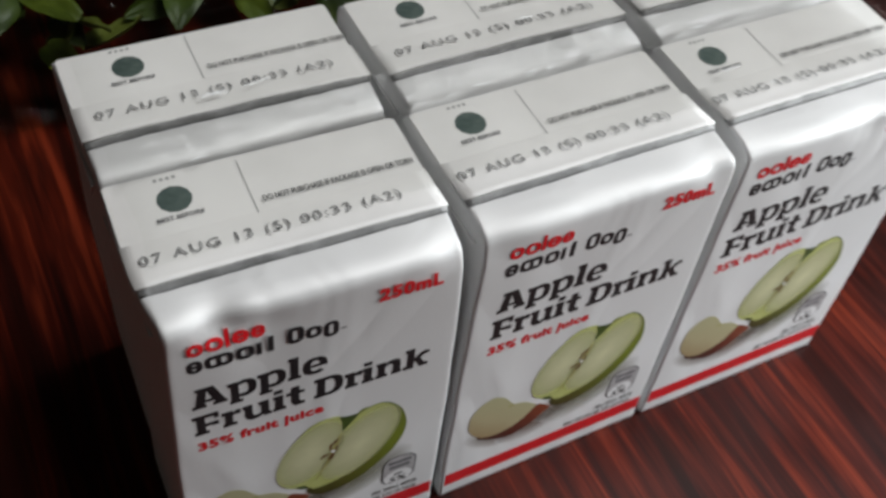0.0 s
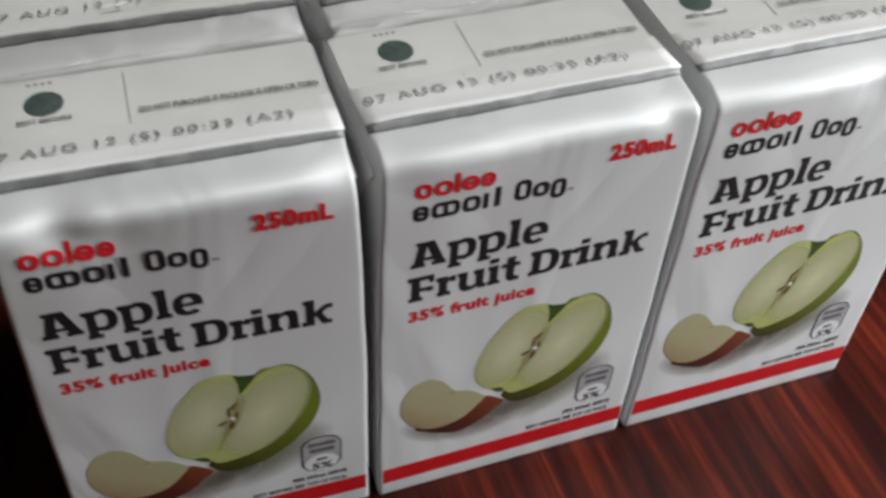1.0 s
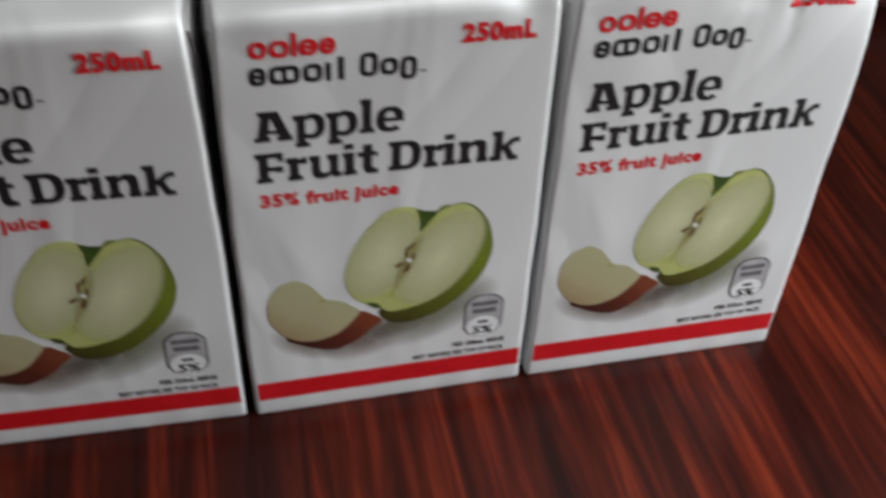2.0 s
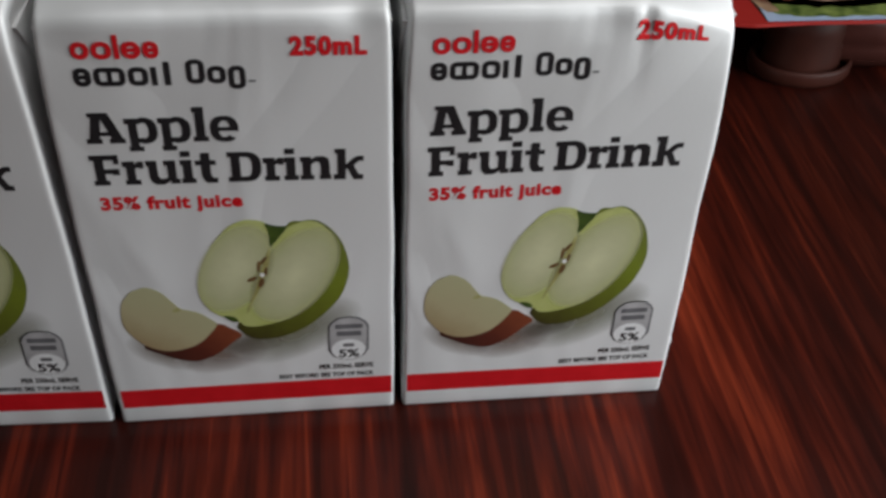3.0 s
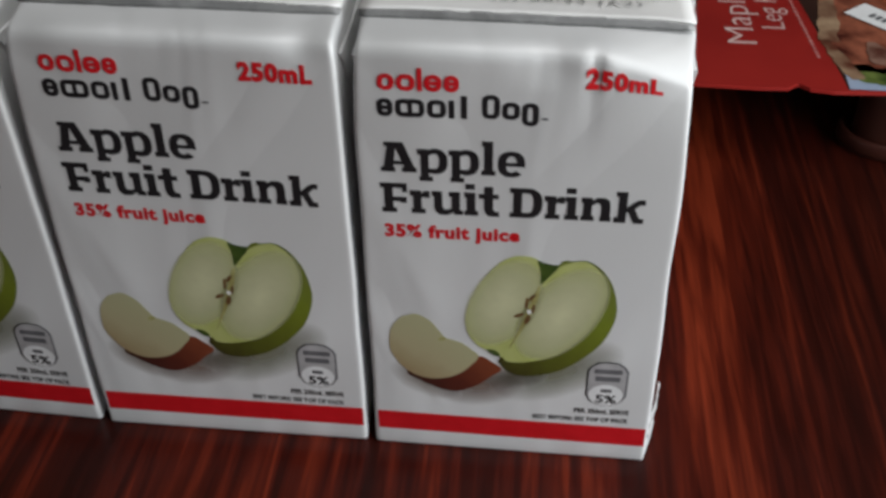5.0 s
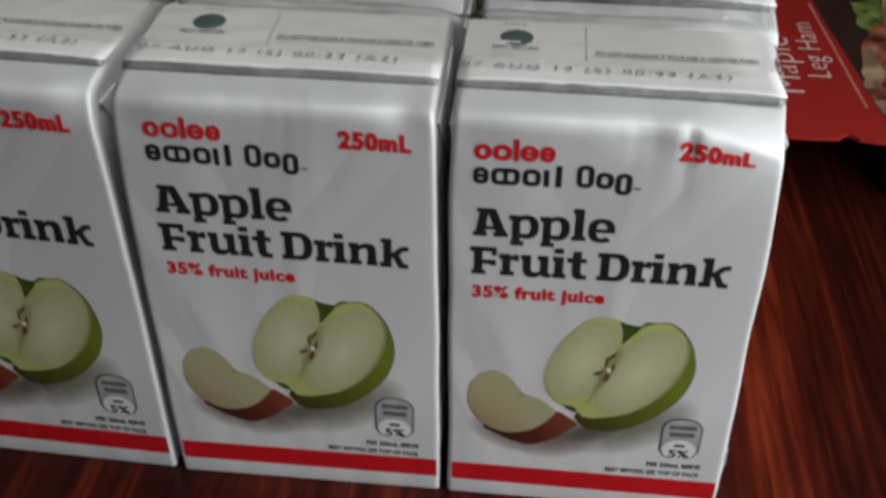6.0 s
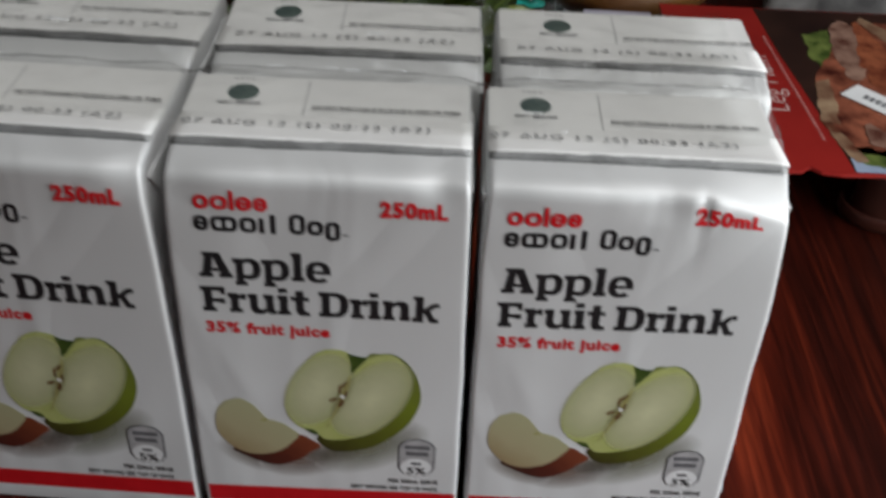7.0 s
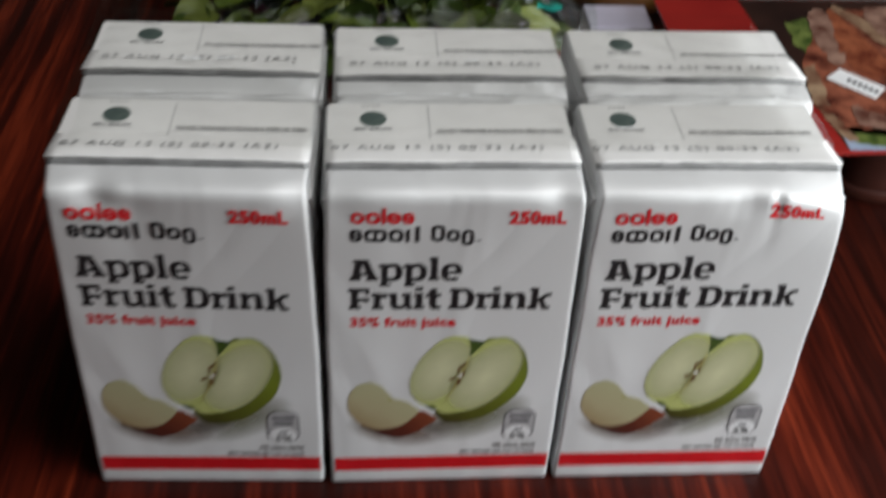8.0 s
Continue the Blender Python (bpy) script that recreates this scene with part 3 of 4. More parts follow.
    for lobe, name in ((left, "left"), (right, "right")):
        ink("flesh_rim_print", flat(lobe, E3 - (0.000004 if name == "right" else 0)), FLESH_EDGE, None, "yellow-green rim of the cut flesh")
    for cx, cz, rx, rz, turn in ((-0.0012, 0.0464, 0.0073, 0.0128, -22), (0.0108, 0.0440, 0.0078, 0.0145, -28)):
        ink("flesh_print", flat(arc(cx, cz, rx, rz, 0, 360, 40, turn), E4), soft_ink("soft_flesh", cx, cz, rx, rz, turn, (0.64, 0.635, 0.40), 1.0, 0.36), None, "pale cut flesh of the printed half fruit")
    ink("dimple_print", flat(smooth_outline(mm((5.5, 58.6), (6.7, 58.1), (8.5, 57.7), (9.8, 57.4), (8.2, 54.9), (6.3, 52.4), (6.2, 54.9), (5.9, 56.8)), 3), E4 - 0.00002), DIMPLE)
    ink("core_print", flat(smooth_outline(mm((6.1, 52.0), (5.9, 48.5), (4.9, 45.0), (3.2, 40.0), (0.2, 33.5), (2.2, 39.5), (3.6, 44.5), (4.9, 49.0)), 4), E4 - 0.00002), CORE)
    for u, z, t, a, b in ((0.0039, 0.0425, -15, 0.0006, 0.0014), (0.0021, 0.0436, -60, 0.0005, 0.0012), (0.0047, 0.0487, -35, 0.0004, 0.0012), (0.0036, 0.0471, -5, 0.00035, 0.0016), (0.0050, 0.0456, -8, 0.00035, 0.0013)):
        ink("pip_print", flat(arc(u, z, a, b, 0, 360, 12, t), E4 - 0.00004), PIP)
    ink("pip_print", flat(arc(0.0042, 0.0447, 0.0005, 0.0006, 0, 360, 10, 0), E4 - 0.00005), PALE_INK)
    ink("stalk_end_print", flat(smooth_outline(mm((-4.5, 33.2), (-2.5, 32.8), (-1.6, 31.5), (-2.5, 31.2), (-4.1, 32.3)), 3), E4), DIMPLE)
    skin = smooth_outline(mm((-22.0, 25.2), (-18.8, 22.2), (-15.5, 20.4), (-12.3, 19.5), (-9.8, 19.9), (-6.0, 22.2), (-3.4, 24.9), (-1.2, 27.2), (-3.4, 29.4), (-6.2, 30.9), (-12, 29)), 4)
    ink("peel_print", flat(skin, E2), WEDGE_SKIN, None, "red peel of the printed wedge")
    inner = smooth_outline(mm((-19.5, 42.4), (-21.5, 41.9), (-23.1, 41.0), (-24.9, 38.4), (-25.6, 35.1), (-25.5, 31.3), (-24.1, 28.0), (-21.7, 25.1), (-18.7, 23.5), (-15.8, 23.2), (-12.5, 24.0), (-10.0, 25.6), (-8.0, 27.9), (-6.2, 30.8), (-7.7, 32.7), (-9.6, 34.4), (-11.6, 35.3), (-13.4, 36.0), (-14.8, 38.0), (-16.8, 40.8)), 4)
    ink("flesh_print", flat(inner, E3), WEDGE_FLESH, None, "pale cut flesh of the printed wedge")
    ink("pip_print", flat(arc(-0.0142, 0.0355, 0.0009, 0.0005, 0, 360, 10, 20), E4), CORE)
    # badge
    frame_pts = mm((17.3, 20.8), (17.3, 28.4), (18.0, 29.8), (19.4, 31.0), (21.8, 31.4), (24.2, 31.0), (25.6, 29.8), (26.3, 28.4), (26.3, 20.8), (25.2, 18.8), (23.6, 17.8), (21.8, 17.5), (20.0, 17.8), (18.4, 18.8))
    cx, cz = 0.0218, 0.0245
    ink("badge_print", flat(frame_pts, E1), GREY_INK, None, "small grey and white serving badge")
    ink("badge_fill", flat([(cx + (u - cx) * 0.90, cz + (z - cz) * 0.935) for u, z in frame_pts], E2), BADGE_INK)
    ink("badge_dome", flat(arc(0.0218, 0.0210, 0.0038, 0.0033, 0, 360, 24), E3), PALE_INK)
    for row in ([(18.9, 27.6, 24.9, 29.0)], [(19.2, 25.3, 24.6, 26.8)]):
        ink("badge_rule", on_front(bars([tuple(q / 1000 for q in b) for b in row], 0.0002), E3), GREY_INK)
    ink("badge_rule", on_front(bars([(0.0206, 0.0219, 0.0230, 0.0229)], 0.0002), E4), GREY_INK)
    ink("badge_figure", on_front(lettering("5%", 0.0196, 0.0186, 0.0046, 0.0024, 0.03), E4), BLACK_INK)
    ink("small_print", on_front(lettering("PER 250mL SERVE", 0.0152, 0.0149, 0.0122, 0.0014, 0.03), E1), BLACK_INK)
    ink("small_print", on_front(lettering("BEST BEFORE: SEE TOP OF PACK", 0.0061, 0.0122, 0.0214, 0.0013, 0.03), E1), BLACK_INK)
    # top
    zt = CH + 0.00028
    ink("top_panel", on_top(bars([(-CW / 2 + 0.0010, 0.0190, CW / 2 - 0.0012, CD - 0.0016)], 0.0010), zt), WHITE_TOP, None, "white printed top panel")
    ink("straw_hole_seal", on_top(bars([(-0.0222, 0.0268, -0.0154, 0.0336)], 0.0034), zt + 0.0001), SEAL, None, "round grey-green foil seal over the straw hole")
    ink("seam_line", on_top(bars([(-0.0052, 0.0215, -0.00495, CD - 0.0025)], 0.0001), zt + 0.0001), SEAM_INK)
    ink("warning_print", on_top(lettering("DO NOT PURCHASE IF PACKAGE IS OPEN OR TORN", -0.0033, 0.0236, 0.0310, 0.0014, 0.02), zt + 0.0006), BLACK_INK)
    ink("caption_print", on_top(lettering("BEST BEFORE", -0.0233, 0.0249, 0.0090, 0.0010, 0.02), zt + 0.0004), GREY_INK)
    ink("caption_print", on_top(bars([(-0.0215 + 0.0012 * k, 0.0355, -0.0208 + 0.0012 * k, 0.0362) for k in range(4)], 0.0001), zt + 0.0001), SEAM_INK)
    code = on_top(lettering("07 AUG 13 (S) 00:33 (A2)", -0.0288, 0.0152, 0.0505, 0.0025, 0.012, 1.25), CH)
    for v in code.verts:
        v.co.z = CH + 0.0003 + (0.0212 - v.co.y + 0.0012) * 0.205
    ink("date_code", code, CODE_INK)
    return out


PRINTS = print_meshes()


def carton(x, y, turn, seed, dents, shift, label, fold=None, spread=(0, 0, 1), roll=0):
    c = thing("juice_carton", (x, y, 0), label, "juice carton", "cartons of the six-pack", turn)
    part("body", carton_body(seed, dents, fold, spread), FOIL, c)
    part("top_fin", fin_mesh(seed, spread), WHITE_TOP, c, "white folded seam on the top")
    for s in (-1, 1):
        part("side_flap", flap_mesh(s, spread), FOIL, c)
    part("fin_edge", fin_edge_mesh(seed, spread), SHADED_FOIL, c, "foil edge of the folded seam, darkened for the shade beneath it")
    # the print runs a little askew on some packs
    tilt = Matrix.Translation((0, 0, 0.082)) @ Matrix.Rotation(radians(roll), 4, "Y") @ Matrix.Translation((0, 0, -0.082))
    for name, me, _, text in PRINTS:
        if name in ("stripe_print", "top_panel"):
            me = me.copy()
            for v in me.vertices:
                v.co = spread_out(v.co.copy(), spread)
        if name in ("volume_print", "brand_mark") and y < 0.02:
            me = me.copy()
            for v in me.vertices:
                lift = 0.0013 if fold and name == "volume_print" else 0
                v.co = dented(tilt @ (v.co + Vector((shift[0], -0.00024 if seed == 1 else -0.0001, lift))), dents, fold)
            part(name, me, None, c, text)
            continue
        ob = part(name, me, None, c, text)
        ob.location = (shift[1] if ob.data.vertices[0].co.y > 0 else shift[0], shift[2] if ob.data.vertices[0].co.y > 0.001 else 0, 0)
        if name in ("stripe_print", "top_panel"):
            ob.location = (0, 0, 0)
        elif ob.data.vertices[0].co.y < 0.0005:
            ob.matrix_local = tilt @ Matrix.Translation((shift[0], 0, 0))
    return c


CARTONS = [
    (-0.0899, 0.0012, -1.7, 1, [(-0.018, 0.1030, 0.0045, 0.0018), (-0.010, 0.1000, 0.006, 0.0008), (0.030, 0.105, 0.006, 0.0014)], (0, 0.0012, -0.0006), "silver and white foil juice carton, creased near its top edge", None, (0.0032, 0.0, 0.2), 1.0),
    (-0.0250, 0.0, 0.3, 2, [(0.024, 0.104, 0.004, 0.0009), (-0.030, 0.105, 0.007, 0.0012)], (0, -0.0002, -0.0004), "silver and white foil juice carton standing between two others", None, (0.0, 0.0008, 1), 0.7),
    (0.0394, 0.0, -0.1, 3, [(0.0045, 0.1025, 0.0055, 0.0009), (-0.031, 0.106, 0.008, 0.0009)], (-0.0019, -0.0022, -0.0006), "silver and white foil juice carton with a dented top corner", (0.0115, 0.0042), (-0.0012, 0.0027, 0.9), -1.0),
    (-0.0885, 0.0408, -0.8, 4, [(0.01, 0.104, 0.006, 0.0008)], (0, 0.0023, -0.0002), "silver and white foil juice carton in the rear row"),
    (-0.0235, 0.0389, 0.3, 5, [(-0.01, 0.104, 0.006, 0.0006)], (0, 0.0023, -0.0006), "silver and white foil juice carton in the rear row"),
    (0.0415, 0.0388, 0.2, 6, [(0.02, 0.104, 0.006, 0.0008)], (0, 0.0026, -0.0014), "silver and white foil juice carton in the rear row"),
]
for row in CARTONS:
    carton(*row)


# ---- shrink wrap over the six-pack ----
def shrink_film():
    t = thing("shrink_wrap", (-0.025, 0.0415, 0), "clear crinkled plastic wrap over the tops of the six cartons", "plastic wrap")
    bm = bmesh.new()
    nx, ny = 120, 60
    rows = []
    for i in range(nx + 1):
        row = []
        for j in range(ny + 1):
            x = -0.0905 + 0.181 * i / nx
            y = -0.0268 + 0.0668 * j / ny
            z = CH + 0.0026
            z -= 0.0030 * math.exp(-((y - 0.0005) / 0.0030) ** 2)
            for gx in (-0.032, 0.032):
                z -= 0.0016 * math.exp(-((x - gx) / 0.003) ** 2)
            z += 0.0012 * (0.3 - abs(noise.noise(Vector((x * 70, y * 130, 1.7))))) + 0.00025 * noise.noise(Vector((x * 420, y * 260, 5)))
            x += 0.0012 * noise.noise(Vector((y * 90, 3.3, 0))) * (abs(x) / 0.0905) ** 8
            row.append(bm.verts.new((x, y, max(z, CH + 0.0022) if abs(y) > 0.006 else z)))
        rows.append(row)
    for a, b in zip(rows, rows[1:]):
        for k in range(ny):
            bm.faces.new((a[k], b[k], b[k + 1], a[k + 1]))
    part("top_sheet", bm, FILM, t, smooth=True)
    # loose crumpled end of the wrap against the open side
    bm = bmesh.new()
    rows = []
    for i in range(13):
        row = []
        for j in range(41):
            y, f = -0.024 + 0.040 * j / 40, i / 12
            x = 0.0936 + 0.0011 * noise.noise(Vector((y * 160, f * 4, 1))) + 0.0012 * math.sin(f * 3)
            row.append(bm.verts.new((x, y, CH + 0.0016 - (0.016 + 0.004 * math.sin(y * 140)) * f)))
        rows.append(row)
    for a, b in zip(rows, rows[1:]):
        for k in range(40):
            bm.faces.new((a[k], a[k + 1], b[k + 1], b[k]))
    part("loose_end", bm, FILM, t, smooth=True)
    # small folds coloured white for glints on the wrap, and a torn shred at the foot of the open side
    rng = random.Random(11)
    for cx in (-0.064, 0.0, 0.064):
        for k in range(5):
            x0, y0 = cx + rng.uniform(-0.028, 0.022), rng.choice((-0.0042, -0.0050, -0.0265, -0.0195, 0.0125))
            length, lean = rng.uniform(0.0015, 0.006), rng.uniform(-0.12, 0.12)
            high = CH + (0.0030 if y0 > -0.006 else 0.0033)
            bm, rows = bmesh.new(), []
            for i in range(9):
                f = i / 8
                r = 0.00020 * math.sin(math.pi * (0.08 + 0.84 * f)) * (1 + 0.6 * noise.noise(Vector((i * 0.8, k, cx * 50))))
                x, y = x0 + length * f, y0 + length * f * lean + 0.0005 * noise.noise(Vector((i * 0.5, k * 2, 4)))
                rows.append([bm.verts.new((x, y + r * math.cos(q * math.pi / 3), high + 0.8 * r * math.sin(q * math.pi / 3))) for q in range(6)])
            for a, b in zip(rows, rows[1:]):
                for q in range(6):
                    bm.faces.new((a[q], b[q], b[(q + 1) % 6], a[(q + 1) % 6]))
            bm.faces.new(rows[0]), bm.faces.new(rows[-1][::-1])
            bmesh.ops.recalc_face_normals(bm, faces=bm.faces)
            part("fold", bm, GLINT_WHITE, t, "crease of the clear wrap, coloured white like a glint", True)
    bm, rows = bmesh.new(), []
    for i in range(15):
        f = i / 14
        rows.append([bm.verts.new((0.0962 + 0.0012 * j + 0.0008 * noise.noise(Vector((i * 0.6, j * 1.3, 2))), -0.0405 + 0.0045 * j + 0.0010 * noise.noise(Vector((i * 0.5, j, 8))), 0.0006 + 0.016 * f + 0.0008 * noise.noise(Vector((i, j, 5))))) for j in range(3)])
    for a, b in zip(rows, rows[1:]):
        for j in range(2):
            bm.faces.new((a[j], a[j + 1], b[j + 1], b[j]))
    part("torn_shred", bm, GLINT_WHITE, t, "crumpled shred of torn clear wrap", True)


shrink_film()

# ---- sliced meat pack ----
RED_CARD = mottled("red_card", (0.24, 0.012, 0.010), (0.30, 0.017, 0.013), 25, 0.38, 0, 0.15, 0.0005)
BROWN_PRINT = mottled("brown_print", (0.014, 0.006, 0.005), (0.034, 0.014, 0.010), 30, 0.38)
MEAT_PRINT = mottled("meat_print", (0.05, 0.008, 0.005), (0.32, 0.10, 0.055), 95, 0.38)
BREAD_PRINT = mottled("bread_print", (0.10, 0.03, 0.016), (0.38, 0.26, 0.16), 75, 0.4)
LEAF_PRINT = mottled("leaf_print", (0.035, 0.06, 0.010), (0.16, 0.20, 0.05), 170, 0.4)
PLATE_PRINT = mottled("plate_print", (0.24, 0.30, 0.42), (0.32, 0.38, 0.50), 60, 0.4)
STICKER = mottled("white_sticker", (0.74, 0.74, 0.74), (0.82, 0.82, 0.82), 60, 0.5)
TRAY = mottled("tray_plastic", (0.045, 0.014, 0.011), (0.09, 0.030, 0.024), 30, 0.25, 0, 0.1)
FOOT_PLASTIC = mottled("foot_plastic", (0.026, 0.007, 0.0045), (0.052, 0.014, 0.009), 30, 0.5, 0, 0.1)
for dull in (FOOT_PLASTIC, TRAY):
    dull.node_tree.nodes["Principled BSDF"].inputs["Specular IOR Level"].default_value = 0.14
HAM_PRINT = mottled("ham_print", (0.09, 0.012, 0.006), (0.33, 0.10, 0.045), 120, 0.38)
SLICE_PRINT = mottled("slice_print", (0.09, 0.03, 0.02), (0.32, 0.19, 0.14), 130, 0.38)
FAINT_LETTERS = mottled("faint_letters", (0.36, 0.13, 0.12), (0.48, 0.22, 0.20), 100, 0.4)
PALE_LETTERS = mottled("pale_letters", (0.52, 0.36, 0.34), (0.62, 0.47, 0.44), 100, 0.4)


def plane_shape(points, z):
    bm = bmesh.new()
    f = bm.faces.new([bm.verts.new((x, y, z)) for x, y in points])
    f.normal_update()
    if f.normal.z < 0:
        f.normal_flip()
    bmesh.ops.triangulate(bm, faces=[f])
    return bm


def ragged(points, seed, amount=0.0022, n=8):
    """Breaks each side of an outline into short uneven steps."""
    out = []
    for k, (x0, y0) in enumerate(points):
        x1, y1 = points[(k + 1) % len(points)]
        for i in range(n):
            f = i / n
            x, y = x0 + (x1 - x0) * f, y0 + (y1 - y0) * f
            out.append((x + amount * noise.noise(Vector((x * 170, y * 170, seed))), y + amount * noise.noise(Vector((x * 170, y * 170, seed + 9)))))
    return out


def meat_pack():
    zt = 0.0285
    t = thing("ham_pack", (0, 0, 0), "red card sleeve of sliced ham over a dark plastic tray", "food pack")
    bm = bmesh.new()
    n, rows = 40, []
    for inset, z in (((0.012, 0.0), (0.007, 0.0015), (0.004, 0.006), (0.0015, 0.011), (0.002, 0.0125), (0.0, 0.0145), (0.0, 0.024), (0.004, 0.0262))):
        vs = []
        for k in range(n):
            a = 2 * math.pi * k / n
            c, s = math.cos(a), math.sin(a)
            e = 0.45
            x = 0.212 + (0.066 - inset) * math.copysign(abs(c) ** e, c)
            y = 0.190 + (0.056 - inset) * math.copysign(abs(s) ** e, s)
            vs.append(bm.verts.new((x, y, z)))
        rows.append(vs)
    for a, b in zip(rows, rows[1:]):
        for k in range(n):
            bm.faces.new((a[k], a[(k + 1) % n], b[(k + 1) % n], b[k]))
    bm.faces.new(rows[-1]), bm.faces.new(rows[0][::-1])
    part("tray", bm, TRAY, t, "dark translucent ribbed plastic tray", True)
    bm, rows = bmesh.new(), []
    for z, k in ((0.0, 0.96), (0.0015, 1.0), (0.0045, 1.0), (0.0060, 0.96), (0.0058, 0.91), (0.0034, 0.86), (0.0024, 0.80), (0.0050, 0.75), (0.0180, 0.75), (0.0265, 0.70)):
        rows.append([bm.verts.new((0.1605 + 0.0185 * k * math.cos(a), 0.1435 + 0.0138 * k * math.sin(a), z)) for a in (2 * math.pi * i / 36 for i in range(36))])
    for a, b in zip(rows, rows[1:]):
        for k in range(36):
            bm.faces.new((a[k], a[(k + 1) % 36], b[(k + 1) % 36], b[k]))
    bm.faces.new(rows[-1]), bm.faces.new(rows[0][::-1])
    part("tray_foot", bm, FOOT_PLASTIC, t, "rounded brown plastic foot with a lip", True)
    # sleeve with a small torn nick in its near edge
    edge = [(0.087, 0.1262), (0.110, 0.1256), (0.1185, 0.1262), (0.1212, 0.1288), (0.1222, 0.1288), (0.1250, 0.1262), (0.132, 0.1252), (0.150, 0.1262), (0.285, 0.1262), (0.285, 0.249), (0.087, 0.249)]
    bm = bmesh.new()
    lo = [bm.verts.new((x, y, zt - 0.0012)) for x, y in edge]
    hi = [bm.verts.new((x, y, zt)) for x, y in edge]
    bm.faces.new(lo[::-1]), bm.faces.new(hi)
    for k in range(len(edge)):
        bm.faces.new((lo[k], lo[(k + 1) % len(edge)], hi[(k + 1) % len(edge)], hi[k]))
    sleeve = part("sleeve", bm, RED_CARD, t, "red printed card")
    z1, z2, z3, z4 = zt + 0.00005, zt + 0.0001, zt + 0.00022, zt + 0.00028
    part("photo_ground", plane_shape([(0.1365, 0.1266), (0.284, 0.1266), (0.284, 0.2486), (0.1265, 0.2486), (0.1290, 0.208), (0.1318, 0.182), (0.1352, 0.145)], z1), BROWN_PRINT, sleeve)
    part("plate_print", plane_shape([(0.1368, 0.1268), (0.284, 0.1268), (0.284, 0.131), (0.152, 0.1305), (0.1425, 0.1315), (0.1372, 0.1370)], z2), PLATE_PRINT, sleeve, "pale blue printed plate rim")
    part("leaf_print", plane_shape(ragged([(0.1362, 0.143), (0.1385, 0.134), (0.146, 0.1295), (0.175, 0.129), (0.215, 0.131), (0.212, 0.142), (0.165, 0.145), (0.148, 0.141)], 1), z2 + 0.00005), LEAF_PRINT, sleeve, "green printed lettuce")
    part("leaf_print", plane_shape(ragged([(0.1424, 0.226), (0.1408, 0.206), (0.1445, 0.196), (0.1520, 0.212), (0.1540, 0.231)], 2), z2), LEAF_PRINT, sleeve, "green printed lettuce")
    part("meat_print", plane_shape(ragged([(0.1400, 0.195), (0.1362, 0.175), (0.1358, 0.155), (0.1400, 0.138), (0.165, 0.135), (0.215, 0.140), (0.235, 0.175), (0.225, 0.238), (0.168, 0.240), (0.153, 0.215)], 3), z2 + 0.00005), MEAT_PRINT, sleeve, "dark red printed meat")
    part("crumb_print", plane_shape(ragged([(0.1432, 0.189), (0.1388, 0.188), (0.1345, 0.171), (0.1335, 0.158), (0.1385, 0.157), (0.1420, 0.170)], 4, 0.0016), z3), BREAD_PRINT, sleeve, "pale printed bread slice")
    part("crumb_print", plane_shape(ragged([(0.1335, 0.158), (0.1372, 0.157), (0.1415, 0.138), (0.1430, 0.1335), (0.1388, 0.1325), (0.1352, 0.143)], 5, 0.0014), z3), BREAD_PRINT, sleeve, "pale printed bread slice")
    folds = (
        ([(0.155, 0.232), (0.164, 0.238), (0.166, 0.219), (0.161, 0.197), (0.153, 0.191), (0.151, 0.206)], SLICE_PRINT),
        ([(0.167, 0.239), (0.172, 0.222), (0.176, 0.196), (0.169, 0.178), (0.161, 0.187), (0.160, 0.208)], HAM_PRINT),
        ([(0.168, 0.241), (0.174, 0.240), (0.185, 0.214), (0.182, 0.203), (0.176, 0.221)], BREAD_PRINT),
        ([(0.184, 0.240), (0.215, 0.236), (0.226, 0.205), (0.205, 0.190), (0.186, 0.207)], SLICE_PRINT),
        ([(0.178, 0.196), (0.205, 0.186), (0.215, 0.160), (0.190, 0.152), (0.172, 0.172)], HAM_PRINT),
        ([(0.150, 0.158), (0.158, 0.150), (0.190, 0.150), (0.200, 0.143), (0.160, 0.140), (0.147, 0.146)], SLICE_PRINT),
    )
    for k, (pts, ink) in enumerate(folds):
        part("slice_print", plane_shape(ragged(smooth_outline(pts, 3), 20 + k, 0.0028, 3), z4 + 0.00003 * k), ink, sleeve, "folded slice of printed ham")
    ang = radians(-46)
    c, s = math.cos(ang), math.sin(ang)
    quad = [(-0.0108, -0.0058), (0.0112, -0.0058), (0.0104, 0.0058), (-0.0104, 0.0058)]
    st = part("sticker", plane_shape([(0.1565 + x * c - y * s, 0.1742 + x * s + y * c) for x, y in quad], zt + 0.0006), STICKER, sleeve, "white price sticker")
    bm = bars([(-0.004 + 0.0024 * k, -0.002, -0.0024 + 0.0024 * k, 0.0014) for k in range(6)], 0.0002)
    for v in bm.verts:
        x, y = v.co.x, v.co.y
        v.co = Vector((0.1565 + x * c - y * s, 0.1742 + x * s + y * c, zt + 0.0007))
    part("sticker_print", bm, GREY_INK, st.parent)
    for words, base, start, length, high in (("Maple", 0.1128, 0.1535, 0.0400, 0.0100), ("Leg Ham", 0.1235, 0.1650, 0.0410, 0.0082)):
        bm = lettering(words, 0, 0, length, high, -0.010, 1.0)
        for v in bm.verts:
            v.co = Vector((base - v.co.y, start + v.co.x, z1))
        part("title_print", bm, PALE_LETTERS, sleeve, "thin pale letters")
    bm = bmesh.new()
    for k in range(30):
        f = k / 30
        x, y = 0.1310 - 0.0052 * f, 0.146 + 0.078 * f
